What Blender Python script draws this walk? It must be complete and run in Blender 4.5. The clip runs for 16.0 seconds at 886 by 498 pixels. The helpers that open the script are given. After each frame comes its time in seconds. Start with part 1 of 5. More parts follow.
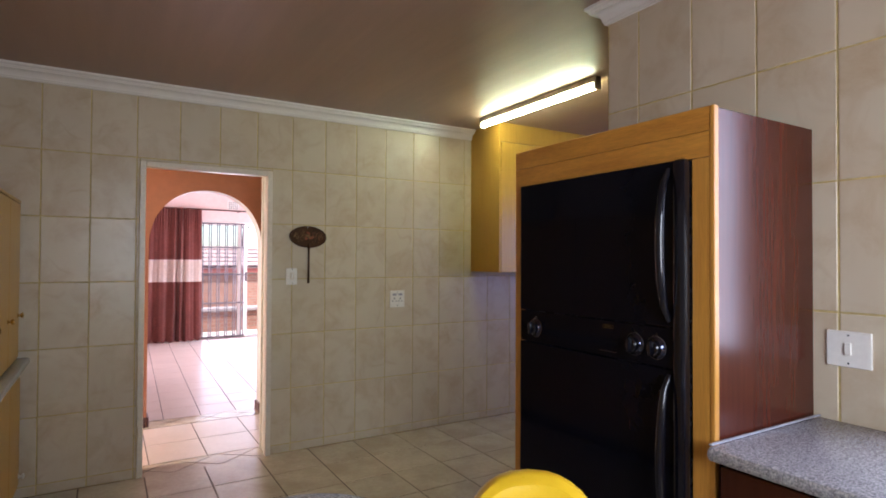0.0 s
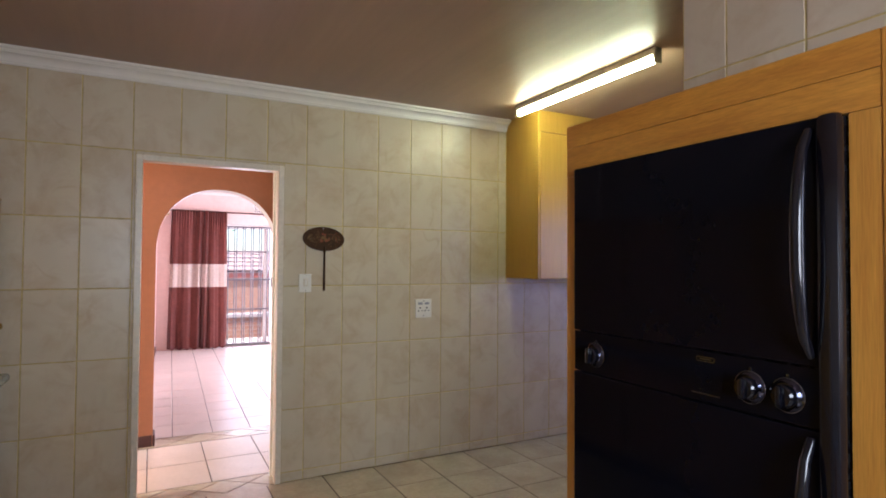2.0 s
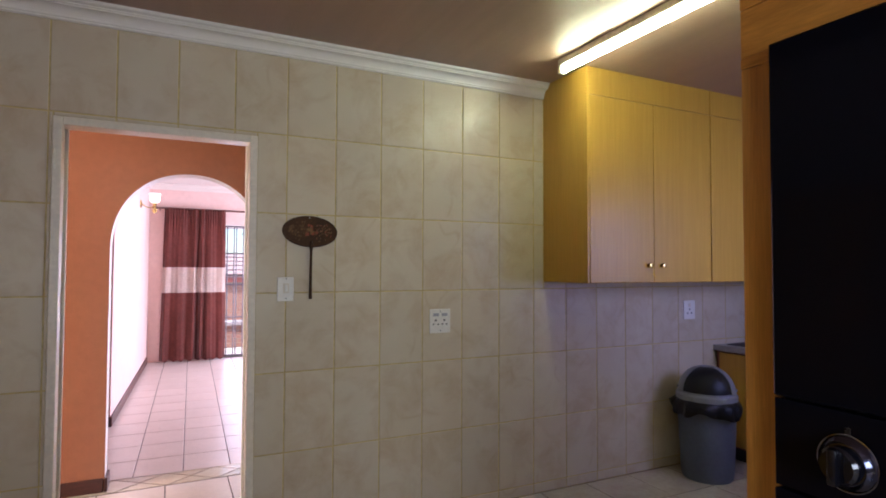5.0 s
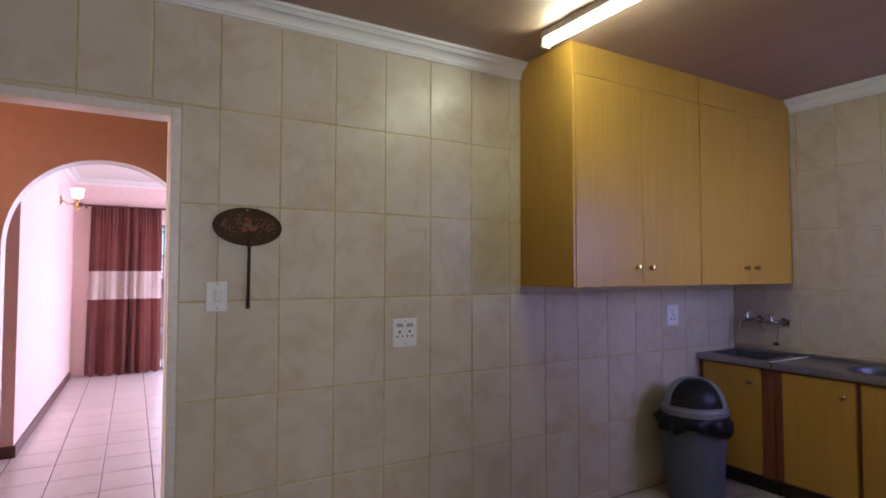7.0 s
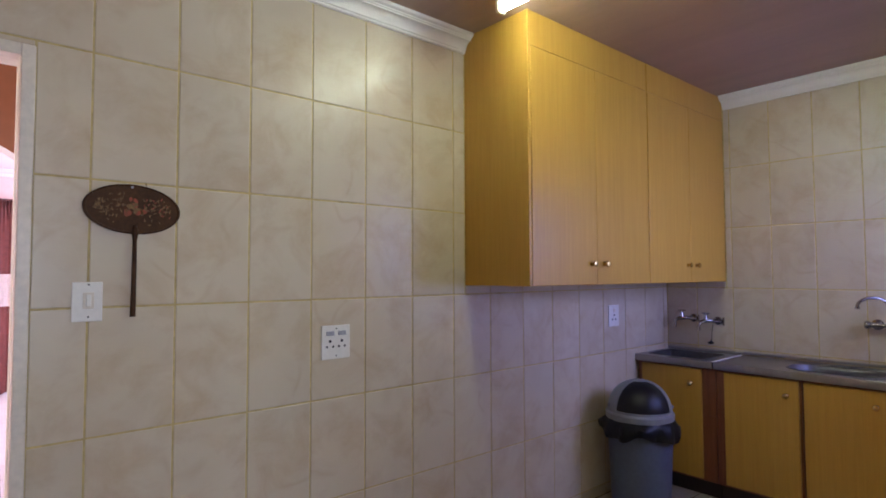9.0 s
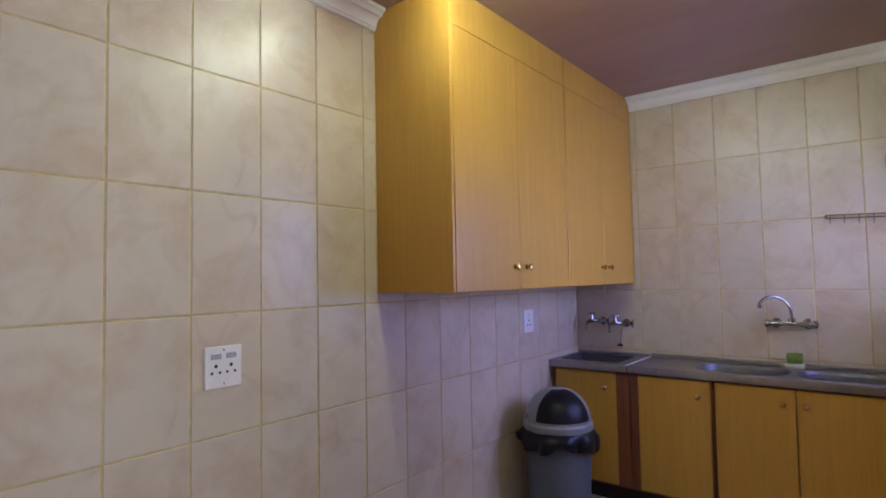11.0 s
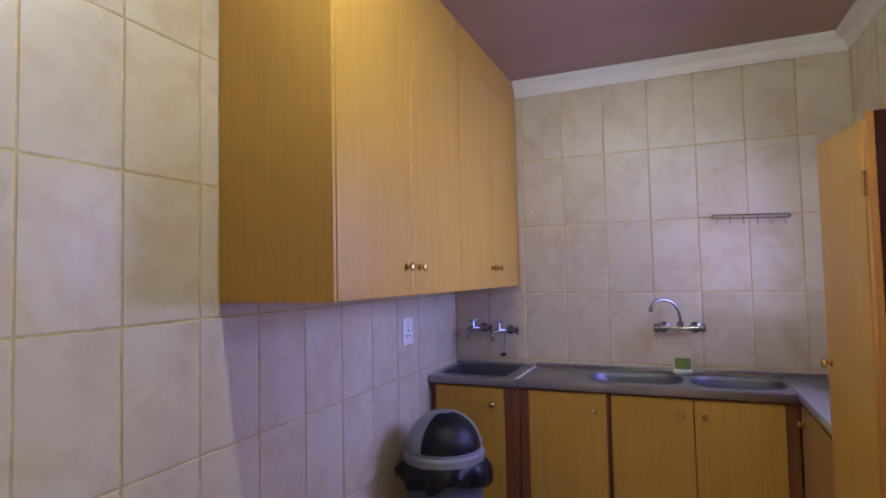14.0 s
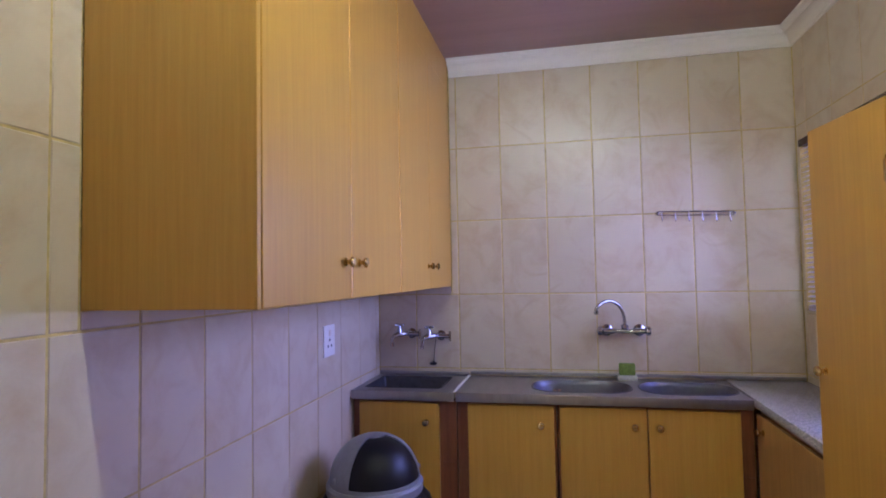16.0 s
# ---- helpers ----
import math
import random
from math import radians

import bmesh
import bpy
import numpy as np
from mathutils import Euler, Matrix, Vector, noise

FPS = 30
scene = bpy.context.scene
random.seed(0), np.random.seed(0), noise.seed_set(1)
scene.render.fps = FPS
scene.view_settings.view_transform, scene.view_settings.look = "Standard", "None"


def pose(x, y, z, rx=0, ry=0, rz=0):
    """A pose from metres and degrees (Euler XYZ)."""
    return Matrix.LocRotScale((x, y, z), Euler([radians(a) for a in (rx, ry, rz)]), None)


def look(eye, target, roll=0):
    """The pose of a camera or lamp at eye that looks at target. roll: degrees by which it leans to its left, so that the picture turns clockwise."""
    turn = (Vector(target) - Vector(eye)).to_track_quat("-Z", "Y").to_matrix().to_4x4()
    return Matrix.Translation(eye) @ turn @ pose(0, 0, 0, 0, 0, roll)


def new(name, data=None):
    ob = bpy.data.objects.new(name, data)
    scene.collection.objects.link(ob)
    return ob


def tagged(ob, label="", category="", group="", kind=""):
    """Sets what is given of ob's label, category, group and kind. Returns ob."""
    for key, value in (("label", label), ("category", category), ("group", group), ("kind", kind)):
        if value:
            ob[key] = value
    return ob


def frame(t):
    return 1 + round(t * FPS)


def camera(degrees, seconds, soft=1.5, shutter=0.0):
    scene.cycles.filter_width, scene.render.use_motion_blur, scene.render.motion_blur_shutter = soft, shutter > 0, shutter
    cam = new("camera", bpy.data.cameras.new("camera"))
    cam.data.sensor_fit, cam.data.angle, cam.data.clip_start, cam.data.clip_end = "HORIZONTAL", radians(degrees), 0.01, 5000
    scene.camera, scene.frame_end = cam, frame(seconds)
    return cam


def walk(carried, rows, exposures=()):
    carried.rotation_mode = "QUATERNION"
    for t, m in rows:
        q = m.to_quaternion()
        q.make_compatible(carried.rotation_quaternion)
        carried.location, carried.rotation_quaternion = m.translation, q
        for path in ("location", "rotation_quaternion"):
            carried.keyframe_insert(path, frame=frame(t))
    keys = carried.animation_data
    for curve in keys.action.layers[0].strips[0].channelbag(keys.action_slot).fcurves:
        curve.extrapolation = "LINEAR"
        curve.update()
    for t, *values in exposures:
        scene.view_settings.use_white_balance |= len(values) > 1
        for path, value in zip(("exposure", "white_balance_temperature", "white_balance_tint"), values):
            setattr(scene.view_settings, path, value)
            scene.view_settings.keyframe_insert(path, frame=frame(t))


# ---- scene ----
cam = camera(76.84, 16.0, soft=1.8)
# seconds, eye x y z, yaw, pitch, roll
PATH = [
    (0, 0.004, -0.013, 1.43, -31.044, 0.937, -0.27),
    (0.5, 0.083, 0.074, 1.429, -30.038, 1.057, -0.316),
    (1, 0.15, 0.183, 1.434, -29.288, 1.173, -0.314),
    (1.5, 0.205, 0.293, 1.439, -28.322, 1.281, -0.35),
    (2, 0.265, 0.401, 1.428, -27.667, 1.437, -0.358),
    (2.5, 0.336, 0.532, 1.416, -27.077, 1.598, -0.326),
    (3, 0.41, 0.666, 1.407, -26.205, 1.642, -0.411),
    (3.5, 0.481, 0.805, 1.405, -25.557, 1.751, -0.493),
    (4, 0.539, 0.958, 1.41, -25.445, 1.751, -0.307),
    (6.5, 0.787, 1.520, 1.392, -28.917, 2.188, -0.133),
    (7, 0.802, 1.637, 1.399, -30.672, 2.218, -0.082),
    (7.5, 0.800, 1.744, 1.391, -32.693, 2.299, -0.053),
    (8, 0.824, 1.856, 1.383, -35.318, 2.381, 0.037),
    (8.5, 0.868, 1.967, 1.383, -37.803, 2.309, 0.065),
    (9, 0.887, 2.075, 1.372, -40.563, 2.539, 0.200),
    (11.5, 1.086, 2.431, 1.379, -54.428, 2.862, 1.158),
    (12, 1.137, 2.493, 1.378, -57.1, 2.861, 1.14),
    (12.5, 1.2, 2.557, 1.381, -59.421, 2.838, 1.032),
    (13, 1.278, 2.621, 1.381, -61.852, 2.864, 1.112),
    (13.5, 1.364, 2.704, 1.38, -64.45, 2.737, 1.042),
    (14, 1.443, 2.805, 1.385, -67.351, 2.739, 1.158),
    (14.5, 1.491, 2.901, 1.389, -70.366, 2.714, 0.983),
    (15, 1.564, 2.978, 1.383, -73.394, 2.688, 1.092),
    (15.5, 1.661, 3.038, 1.378, -75.807, 2.649, 0.981),
    (16, 1.762, 3.101, 1.378, -78.018, 2.656, 1.038),
]
EXPOSURE = ((0.0, 1.20, 5800, 9), (2.5, 1.38, 5700, 9), (4.0, 1.28, 5600, 9), (7.0, 0.94, 5400, 19), (9.0, 1.40, 5250, 18), (12.5, 1.64, 5150, 26), (16.0, 1.88, 4950, 28))
walk(cam, [(t, pose(x, y, z, 90 + pitch, roll, yaw)) for t, x, y, z, yaw, pitch, roll in PATH], EXPOSURE)

import bmesh
import random
from math import cos, sin, pi, tan, sqrt

random.seed(7)

# ---- world, sun, large lights ----
world = bpy.data.worlds.new("world")
scene.world = world
world.use_nodes = True
wn = world.node_tree
sky = wn.nodes.new("ShaderNodeTexSky")
sky.sky_type = 'NISHITA'
sky.sun_disc = False
sky.sun_elevation = radians(67)
sky.sun_rotation = radians(217)
wn.links.new(sky.outputs[0], wn.nodes["Background"].inputs[0])
wn.nodes["Background"].inputs[1].default_value = 0.15

sun = new("sun", bpy.data.lights.new("sun", 'SUN'))
sun.data.energy = 5.0
sun.data.angle = radians(0.5)
sun.data.color = (1.0, 0.95, 0.86)
sun.matrix_world = look((0, 10, 12), (3, 14, 0))


def area_lamp(name, centre, target, sx, sy, power, colour, spread=180):
    lamp = new(name, bpy.data.lights.new(name, 'AREA'))
    lamp.data.shape = 'RECTANGLE'
    lamp.data.size, lamp.data.size_y = sx, sy
    lamp.data.energy = power
    lamp.data.color = colour
    lamp.data.spread = radians(spread)
    lamp.matrix_world = look(centre, target)
    return lamp


TUBE_POWER = 26.0
area_lamp("scullery_window_daylight", (4.18, 1.974, 1.60), (3.55, 4.1, 1.42), 1.06, 0.76, 4.8, (0.51, 0.50, 1.0), 124)
area_lamp("kitchen_window_daylight", (2.0, -0.12, 1.56), (1.0, -0.12, 1.5), 1.45, 0.98, 13, (0.78, 0.78, 1.0), 160)
# fill lamp added behind the eye to lift the kitchen walls; source unseen
area_lamp("back_window_daylight", (0.5, -1.18, 1.55), (1.25, 0.6, 1.22), 1.1, 1.0, 9.0, (0.93, 0.93, 0.98), 112)
area_lamp("lounge_door_daylight", (2.3, 10.46, 1.05), (2.3, 8.0, 1.05), 1.8, 2.0, 22, (0.97, 0.86, 1.0))
# added fill that evens out the lounge; nothing known to shine from here
area_lamp("lounge_window_daylight", (4.6, 8.0, 1.5), (2.0, 8.0, 1.2), 1.8, 1.4, 105, (0.97, 0.86, 1.0))
# warm fill added at the passage's unseen west end, to brighten the arch wall
area_lamp("hall_window_daylight", (-2.85, 4.75, 1.6), (0.0, 4.9, 1.4), 0.8, 1.2, 72, (1.0, 0.84, 0.68))


# ---- materials ----
def mat(name, c1, c2, scale=4.0, rough=(0.4, 0.5), metal=0.0, bump=0.0, bump_scale=60.0, stretch=(1, 1, 1),
        fine=0.25, fine_scale=None, stain=None, stain_scale=1.5, stain_amount=0.5, stain_detail=3.0, stain_warp=0.0, detail=5, vein=None, vein_scale=3.0, vein_amount=0.4, coat=0.0, vary=0.0, sheen=0.0, spec=0.5):
    """A two-scale mottled surface: broad cloud from c1 to c2, fine grain, and stains with a shape of their own."""
    m = bpy.data.materials.new(name)
    m.use_nodes = True
    nt = m.node_tree
    N, K = nt.nodes, nt.links
    b = N["Principled BSDF"]
    tc = N.new("ShaderNodeTexCoord")
    oi = N.new("ShaderNodeObjectInfo")
    off = N.new("ShaderNodeVectorMath"); off.operation = 'SCALE'
    off.inputs[0].default_value = (31.0, 17.0, 23.0)
    K.new(oi.outputs["Random"], off.inputs["Scale"])
    add = N.new("ShaderNodeVectorMath"); add.operation = 'ADD'
    K.new(tc.outputs["Object"], add.inputs[0]); K.new(off.outputs[0], add.inputs[1])
    mp = N.new("ShaderNodeMapping"); mp.inputs["Scale"].default_value = stretch
    K.new(add.outputs[0], mp.inputs["Vector"])

    def noise(s, detail, vec=mp):
        n = N.new("ShaderNodeTexNoise")
        n.inputs["Scale"].default_value = s
        n.inputs["Detail"].default_value = detail
        n.inputs["Roughness"].default_value = 0.6
        K.new(vec.outputs[0], n.inputs["Vector"])
        return n

    def mix(fac, a, bb, kind='MIX'):
        x = N.new("ShaderNodeMix"); x.data_type = 'RGBA'; x.blend_type = kind
        for sock, val in ((x.inputs["Factor"], fac), (x.inputs["A"], a), (x.inputs["B"], bb)):
            if isinstance(val, (int, float)):
                sock.default_value = val
            elif isinstance(val, tuple):
                sock.default_value = (*val, 1)
            else:
                K.new(val, sock)
        return x.outputs["Result"]

    n1 = noise(scale, detail)
    r1 = N.new("ShaderNodeMapRange")
    r1.inputs["From Min"].default_value, r1.inputs["From Max"].default_value = 0.32, 0.68
    K.new(n1.outputs["Fac"], r1.inputs["Value"])
    col = mix(r1.outputs[0], c1, c2)
    n2 = noise(fine_scale or scale * 9, 4)
    r2 = N.new("ShaderNodeMapRange")
    r2.inputs["From Min"].default_value, r2.inputs["From Max"].default_value = 0.3, 0.7
    r2.inputs["To Min"].default_value, r2.inputs["To Max"].default_value = 1 - fine, 1 + fine * 0.4
    K.new(n2.outputs["Fac"], r2.inputs["Value"])
    grey = N.new("ShaderNodeCombineColor")
    for i in range(3):
        K.new(r2.outputs[0], grey.inputs[i])
    col = mix(1.0, col, grey.outputs[0], 'MULTIPLY')
    if stain:
        n3 = noise(stain_scale, stain_detail, add)
        n3.inputs["Roughness"].default_value = 0.62 if stain_detail > 5 else 0.5
        n3.inputs["Distortion"].default_value = stain_warp
        r3 = N.new("ShaderNodeMapRange")
        r3.inputs["From Min"].default_value, r3.inputs["From Max"].default_value = 0.46, 0.80
        r3.inputs["To Max"].default_value = stain_amount
        K.new(n3.outputs["Fac"], r3.inputs["Value"])
        col = mix(r3.outputs[0], col, stain)
    if vein:
        # thin wandering veins, broken up by a broad cloud
        n4 = noise(vein_scale, 0.7, add)
        n4.inputs["Distortion"].default_value = 0.25
        d4 = N.new("ShaderNodeMath"); d4.operation = 'SUBTRACT'; d4.inputs[1].default_value = 0.5
        a4 = N.new("ShaderNodeMath"); a4.operation = 'ABSOLUTE'
        r4 = N.new("ShaderNodeMapRange"); r4.interpolation_type = 'SMOOTHSTEP'
        r4.inputs["From Min"].default_value, r4.inputs["From Max"].default_value = 0.0, 0.045
        r4.inputs["To Min"].default_value, r4.inputs["To Max"].default_value = vein_amount, 0.0
        n5 = noise(vein_scale * 1.7, 0.5, add)
        r5 = N.new("ShaderNodeMapRange")
        r5.inputs["From Min"].default_value, r5.inputs["From Max"].default_value = 0.46, 0.66
        mu = N.new("ShaderNodeMath"); mu.operation = 'MULTIPLY'
        K.new(n4.outputs["Fac"], d4.inputs[0]); K.new(d4.outputs[0], a4.inputs[0]); K.new(a4.outputs[0], r4.inputs["Value"])
        K.new(n5.outputs["Fac"], r5.inputs["Value"])
        K.new(r4.outputs[0], mu.inputs[0]); K.new(r5.outputs[0], mu.inputs[1])
        col = mix(mu.outputs[0], col, vein)
    if vary:
        rv = N.new("ShaderNodeMapRange")
        rv.inputs["To Min"].default_value, rv.inputs["To Max"].default_value = 1 - vary, 1.0
        K.new(oi.outputs["Random"], rv.inputs["Value"])
        g2 = N.new("ShaderNodeCombineColor")
        for i in range(3):
            K.new(rv.outputs[0], g2.inputs[i])
        col = mix(1.0, col, g2.outputs[0], 'MULTIPLY')
    K.new(col, b.inputs["Base Color"])
    rr = N.new("ShaderNodeMapRange")
    rr.inputs["To Min"].default_value, rr.inputs["To Max"].default_value = rough
    K.new(n2.outputs["Fac"], rr.inputs["Value"])
    K.new(rr.outputs[0], b.inputs["Roughness"])
    b.inputs["Metallic"].default_value = metal
    b.inputs["Specular IOR Level"].default_value = spec
    b.inputs["Coat Weight"].default_value = coat
    b.inputs["Coat Roughness"].default_value = 0.12
    b.inputs["Sheen Weight"].default_value = sheen
    if bump:
        nb = noise(bump_scale, 3)
        bp = N.new("ShaderNodeBump")
        bp.inputs["Strength"].default_value = bump
        bp.inputs["Distance"].default_value = 0.004
        K.new(nb.outputs["Fac"], bp.inputs["Height"])
        K.new(bp.outputs[0], b.inputs["Normal"])
    return m


def glow(name, colour, strength):
    m = bpy.data.materials.new(name)
    m.use_nodes = True
    b = m.node_tree.nodes["Principled BSDF"]
    b.inputs["Base Color"].default_value = (0.9, 0.9, 0.85, 1)
    b.inputs["Emission Color"].default_value = (*colour, 1)
    b.inputs["Emission Strength"].default_value = strength
    return m


def glass(name):
    m = bpy.data.materials.new(name)
    m.use_nodes = True
    b = m.node_tree.nodes["Principled BSDF"]
    b.inputs["Transmission Weight"].default_value = 1.0
    b.inputs["Roughness"].default_value = 0.02
    b.inputs["IOR"].default_value = 1.05
    return m


M = {}
M["wall_tile"] = mat("wall_tile", (0.64, 0.56, 0.42), (0.59, 0.50, 0.36), 3.0, (0.295, 0.31), detail=2.0,
                     fine=0.02, fine_scale=3.0, stain=(0.46, 0.33, 0.19), stain_scale=5.0, stain_amount=0.85, stain_detail=8.0, stain_warp=0.45,
                     vein=(0.43, 0.29, 0.155), vein_scale=4.0, vein_amount=0.24, vary=0.06)
M["grout"] = mat("grout", (0.64, 0.51, 0.22), (0.54, 0.42, 0.165), 3, (0.8, 0.9), bump=0.3, fine=0.3)
M["floor_tile"] = mat("floor_tile", (0.62, 0.54, 0.42), (0.52, 0.44, 0.33), 4.0, (0.14, 0.28), bump=0.04, bump_scale=25,
                      fine=0.1, stain=(0.38, 0.30, 0.22), stain_scale=4.0, stain_amount=0.3, vary=0.1)
M["floor_grout"] = mat("floor_grout", (0.12, 0.08, 0.06), (0.07, 0.05, 0.04), 5, (0.8, 0.9), bump=0.3)
M["plaster"] = mat("plaster", (0.60, 0.52, 0.42), (0.54, 0.46, 0.37), 2, (0.7, 0.85), bump=0.2, fine=0.1)
M["ceiling"] = mat("brown_ceiling_paint", (0.38, 0.25, 0.18), (0.35, 0.228, 0.162), 1.2, (0.38, 0.5), bump=0.25, bump_scale=240,
                   stretch=(1, 0.06, 1), fine=0.12)
M["white_paint"] = mat("white_paint", (0.80, 0.77, 0.71), (0.765, 0.73, 0.665), 2, (0.35, 0.5), bump=0.03, fine=0.03)
# same beige floor tile, lightened and pinked: lounge daylight put into the colour
M["daylit_tile"] = mat("glossy_daylit_floor_tile", (0.70, 0.60, 0.54), (0.63, 0.53, 0.47), 4.0, (0.24, 0.36), bump=0.04, bump_scale=25, fine=0.08, vary=0.08)
M["cream_paint"] = mat("cream_frame_paint", (0.79, 0.72, 0.61), (0.72, 0.65, 0.53), 5, (0.25, 0.4), bump=0.08, fine=0.1)
M["oak"] = mat("oak_veneer", (0.54, 0.312, 0.046), (0.485, 0.27, 0.036), 3.0, (0.3, 0.42), bump=0.03, bump_scale=14, stretch=(26, 26, 0.8),
               fine=0.06, fine_scale=9, coat=0.05, spec=0.4)
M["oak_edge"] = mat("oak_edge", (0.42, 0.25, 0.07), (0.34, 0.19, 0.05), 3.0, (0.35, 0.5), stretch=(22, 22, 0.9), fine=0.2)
M["meranti"] = mat("orange_meranti", (0.60, 0.28, 0.040), (0.46, 0.19, 0.026), 2.0, (0.25, 0.38), bump=0.1, bump_scale=16, stretch=(1.6, 1.6, 14),
                   fine=0.22, coat=0.3)
M["meranti_v"] = mat("orange_meranti_upright", (0.60, 0.30, 0.050), (0.48, 0.21, 0.034), 2.0, (0.25, 0.38), bump=0.1, bump_scale=16,
                     stretch=(24, 24, 1.0), fine=0.2, coat=0.08)
M["mahogany_gloss"] = mat("polished_mahogany_panel", (0.085, 0.019, 0.008), (0.05, 0.011, 0.006), 2.0, (0.2, 0.23), stretch=(5, 5, 0.3), fine=0.2, fine_scale=14, spec=0.3)
M["mahogany"] = mat("mahogany_panel", (0.062, 0.016, 0.008), (0.03, 0.008, 0.005), 2.0, (0.13, 0.22), stretch=(3, 3, 0.35), fine=0.1, spec=0.35)
M["frame_wood"] = mat("red_brown_frame_wood", (0.25, 0.085, 0.03), (0.17, 0.055, 0.02), 2.5, (0.3, 0.42), bump=0.08, bump_scale=14,
                       stretch=(24, 24, 1.0), fine=0.25, coat=0.2)
M["dark_plinth"] = mat("dark_plinth", (0.035, 0.022, 0.016), (0.02, 0.013, 0.01), 4, (0.5, 0.7))
M["black_gloss"] = mat("black_enamel_glass", (0.004, 0.004, 0.0075), (0.003, 0.003, 0.006), 3, (0.05, 0.1), fine=0.05, spec=0.13)
M["black_handle"] = mat("polished_black_handle", (0.006, 0.006, 0.009), (0.005, 0.005, 0.008), 3, (0.08, 0.14), fine=0.05, spec=0.5)
M["dial_metal"] = mat("dark_blue_dial_metal", (0.085, 0.09, 0.14), (0.07, 0.075, 0.12), 5, (0.1, 0.16), metal=1.0, fine=0.1)
M["dark_chrome"] = mat("smoked_chrome", (0.30, 0.30, 0.34), (0.24, 0.24, 0.28), 5, (0.06, 0.12), metal=1.0, fine=0.1)
M["black_plastic"] = mat("black_plastic", (0.012, 0.012, 0.014), (0.009, 0.009, 0.01), 4, (0.22, 0.32), fine=0.1)
M["matt_black"] = mat("matt_black_plastic", (0.008, 0.008, 0.011), (0.006, 0.006, 0.009), 4, (0.36, 0.46), fine=0.1, spec=0.3)
M["chrome"] = mat("chrome", (0.46, 0.455, 0.46), (0.36, 0.355, 0.365), 5, (0.05, 0.11), metal=1.0, fine=0.1)
M["steel"] = mat("brushed_steel", (0.40, 0.39, 0.39), (0.33, 0.32, 0.32), 4, (0.32, 0.46), metal=1.0, fine=0.06, stretch=(1, 4, 1))
# sink steel, darkened: the shade inside the bowls is put into its colour
M["bowl_steel"] = mat("satin_steel_in_shade", (0.20, 0.20, 0.22), (0.16, 0.16, 0.18), 4, (0.42, 0.55), metal=1.0, fine=0.15)
M["sealant"] = mat("grey_sealant", (0.42, 0.42, 0.46), (0.34, 0.34, 0.38), 9, (0.4, 0.5))
# steel again, darker still to stand for the deep trough's shade
M["trough_shaded_steel"] = mat("dull_steel_in_shade", (0.10, 0.10, 0.105), (0.075, 0.075, 0.08), 5, (0.35, 0.5), metal=0.6, fine=0.2)
M["brass"] = mat("brass", (0.72, 0.53, 0.20), (0.55, 0.40, 0.14), 8, (0.16, 0.3), metal=1.0, fine=0.15)
M["granite"] = mat("speckled_granite", (0.52, 0.52, 0.54), (0.22, 0.22, 0.24), 120, (0.14, 0.24), fine=0.6, fine_scale=300,
                   stain=(0.75, 0.73, 0.70), stain_scale=170, stain_amount=0.8)
M["white_plastic"] = mat("white_plastic", (0.82, 0.80, 0.74), (0.78, 0.75, 0.69), 6, (0.3, 0.4), fine=0.05)
M["dark_hole"] = mat("dark_recess", (0.02, 0.02, 0.02), (0.015, 0.015, 0.015), 6, (0.6, 0.7))
M["bin_grey"] = mat("grey_bin_plastic", (0.10, 0.12, 0.165), (0.088, 0.105, 0.148), 5, (0.38, 0.5), fine=0.12)
M["bin_silver"] = mat("silver_bin_plastic", (0.25, 0.255, 0.28), (0.20, 0.205, 0.23), 5, (0.34, 0.46), fine=0.12)
M["bag"] = mat("black_bin_bag", (0.006, 0.006, 0.007), (0.011, 0.011, 0.012), 9, (0.3, 0.45), bump=0.8, bump_scale=30, spec=0.25)
M["terracotta"] = mat("terracotta_paint", (0.43, 0.185, 0.098), (0.39, 0.16, 0.084), 2, (0.55, 0.7), bump=0.15, fine=0.08)
M["pink_paint"] = mat("pale_pink_paint", (0.80, 0.60, 0.54), (0.76, 0.56, 0.50), 2, (0.6, 0.75), bump=0.15, fine=0.06)
M["skirting"] = mat("dark_red_skirting", (0.10, 0.035, 0.028), (0.07, 0.025, 0.02), 6, (0.3, 0.45), stretch=(1, 1, 8), fine=0.2)
M["curtain"] = mat("maroon_cloth", (0.27, 0.076, 0.058), (0.215, 0.058, 0.045), 3, (0.8, 0.95), bump=0.3, bump_scale=300, fine=0.2, sheen=0.3)
M["curtain_band"] = mat("cream_cloth", (0.82, 0.70, 0.62), (0.76, 0.63, 0.55), 3, (0.8, 0.95), bump=0.3, bump_scale=300, fine=0.12, sheen=0.3)
M["gate"] = mat("grey_gate_paint", (0.15, 0.13, 0.15), (0.11, 0.095, 0.11), 6, (0.4, 0.5), metal=0.3)
M["yellow"] = mat("yellow_vinyl", (0.78, 0.50, 0.012), (0.72, 0.44, 0.01), 4, (0.25, 0.34), bump=0.12, bump_scale=220, fine=0.06)
M["fan_wood"] = mat("dark_painted_wood", (0.085, 0.036, 0.010), (0.04, 0.017, 0.006), 9, (0.5, 0.6), fine=0.3, spec=0.2)
M["fan_gold"] = mat("old_gold_paint", (0.25, 0.135, 0.026), (0.12, 0.062, 0.014), 40, (0.55, 0.65), fine=0.4)
M["fan_red"] = mat("dull_red_paint", (0.33, 0.055, 0.014), (0.2, 0.05, 0.012), 40, (0.55, 0.65), fine=0.3)
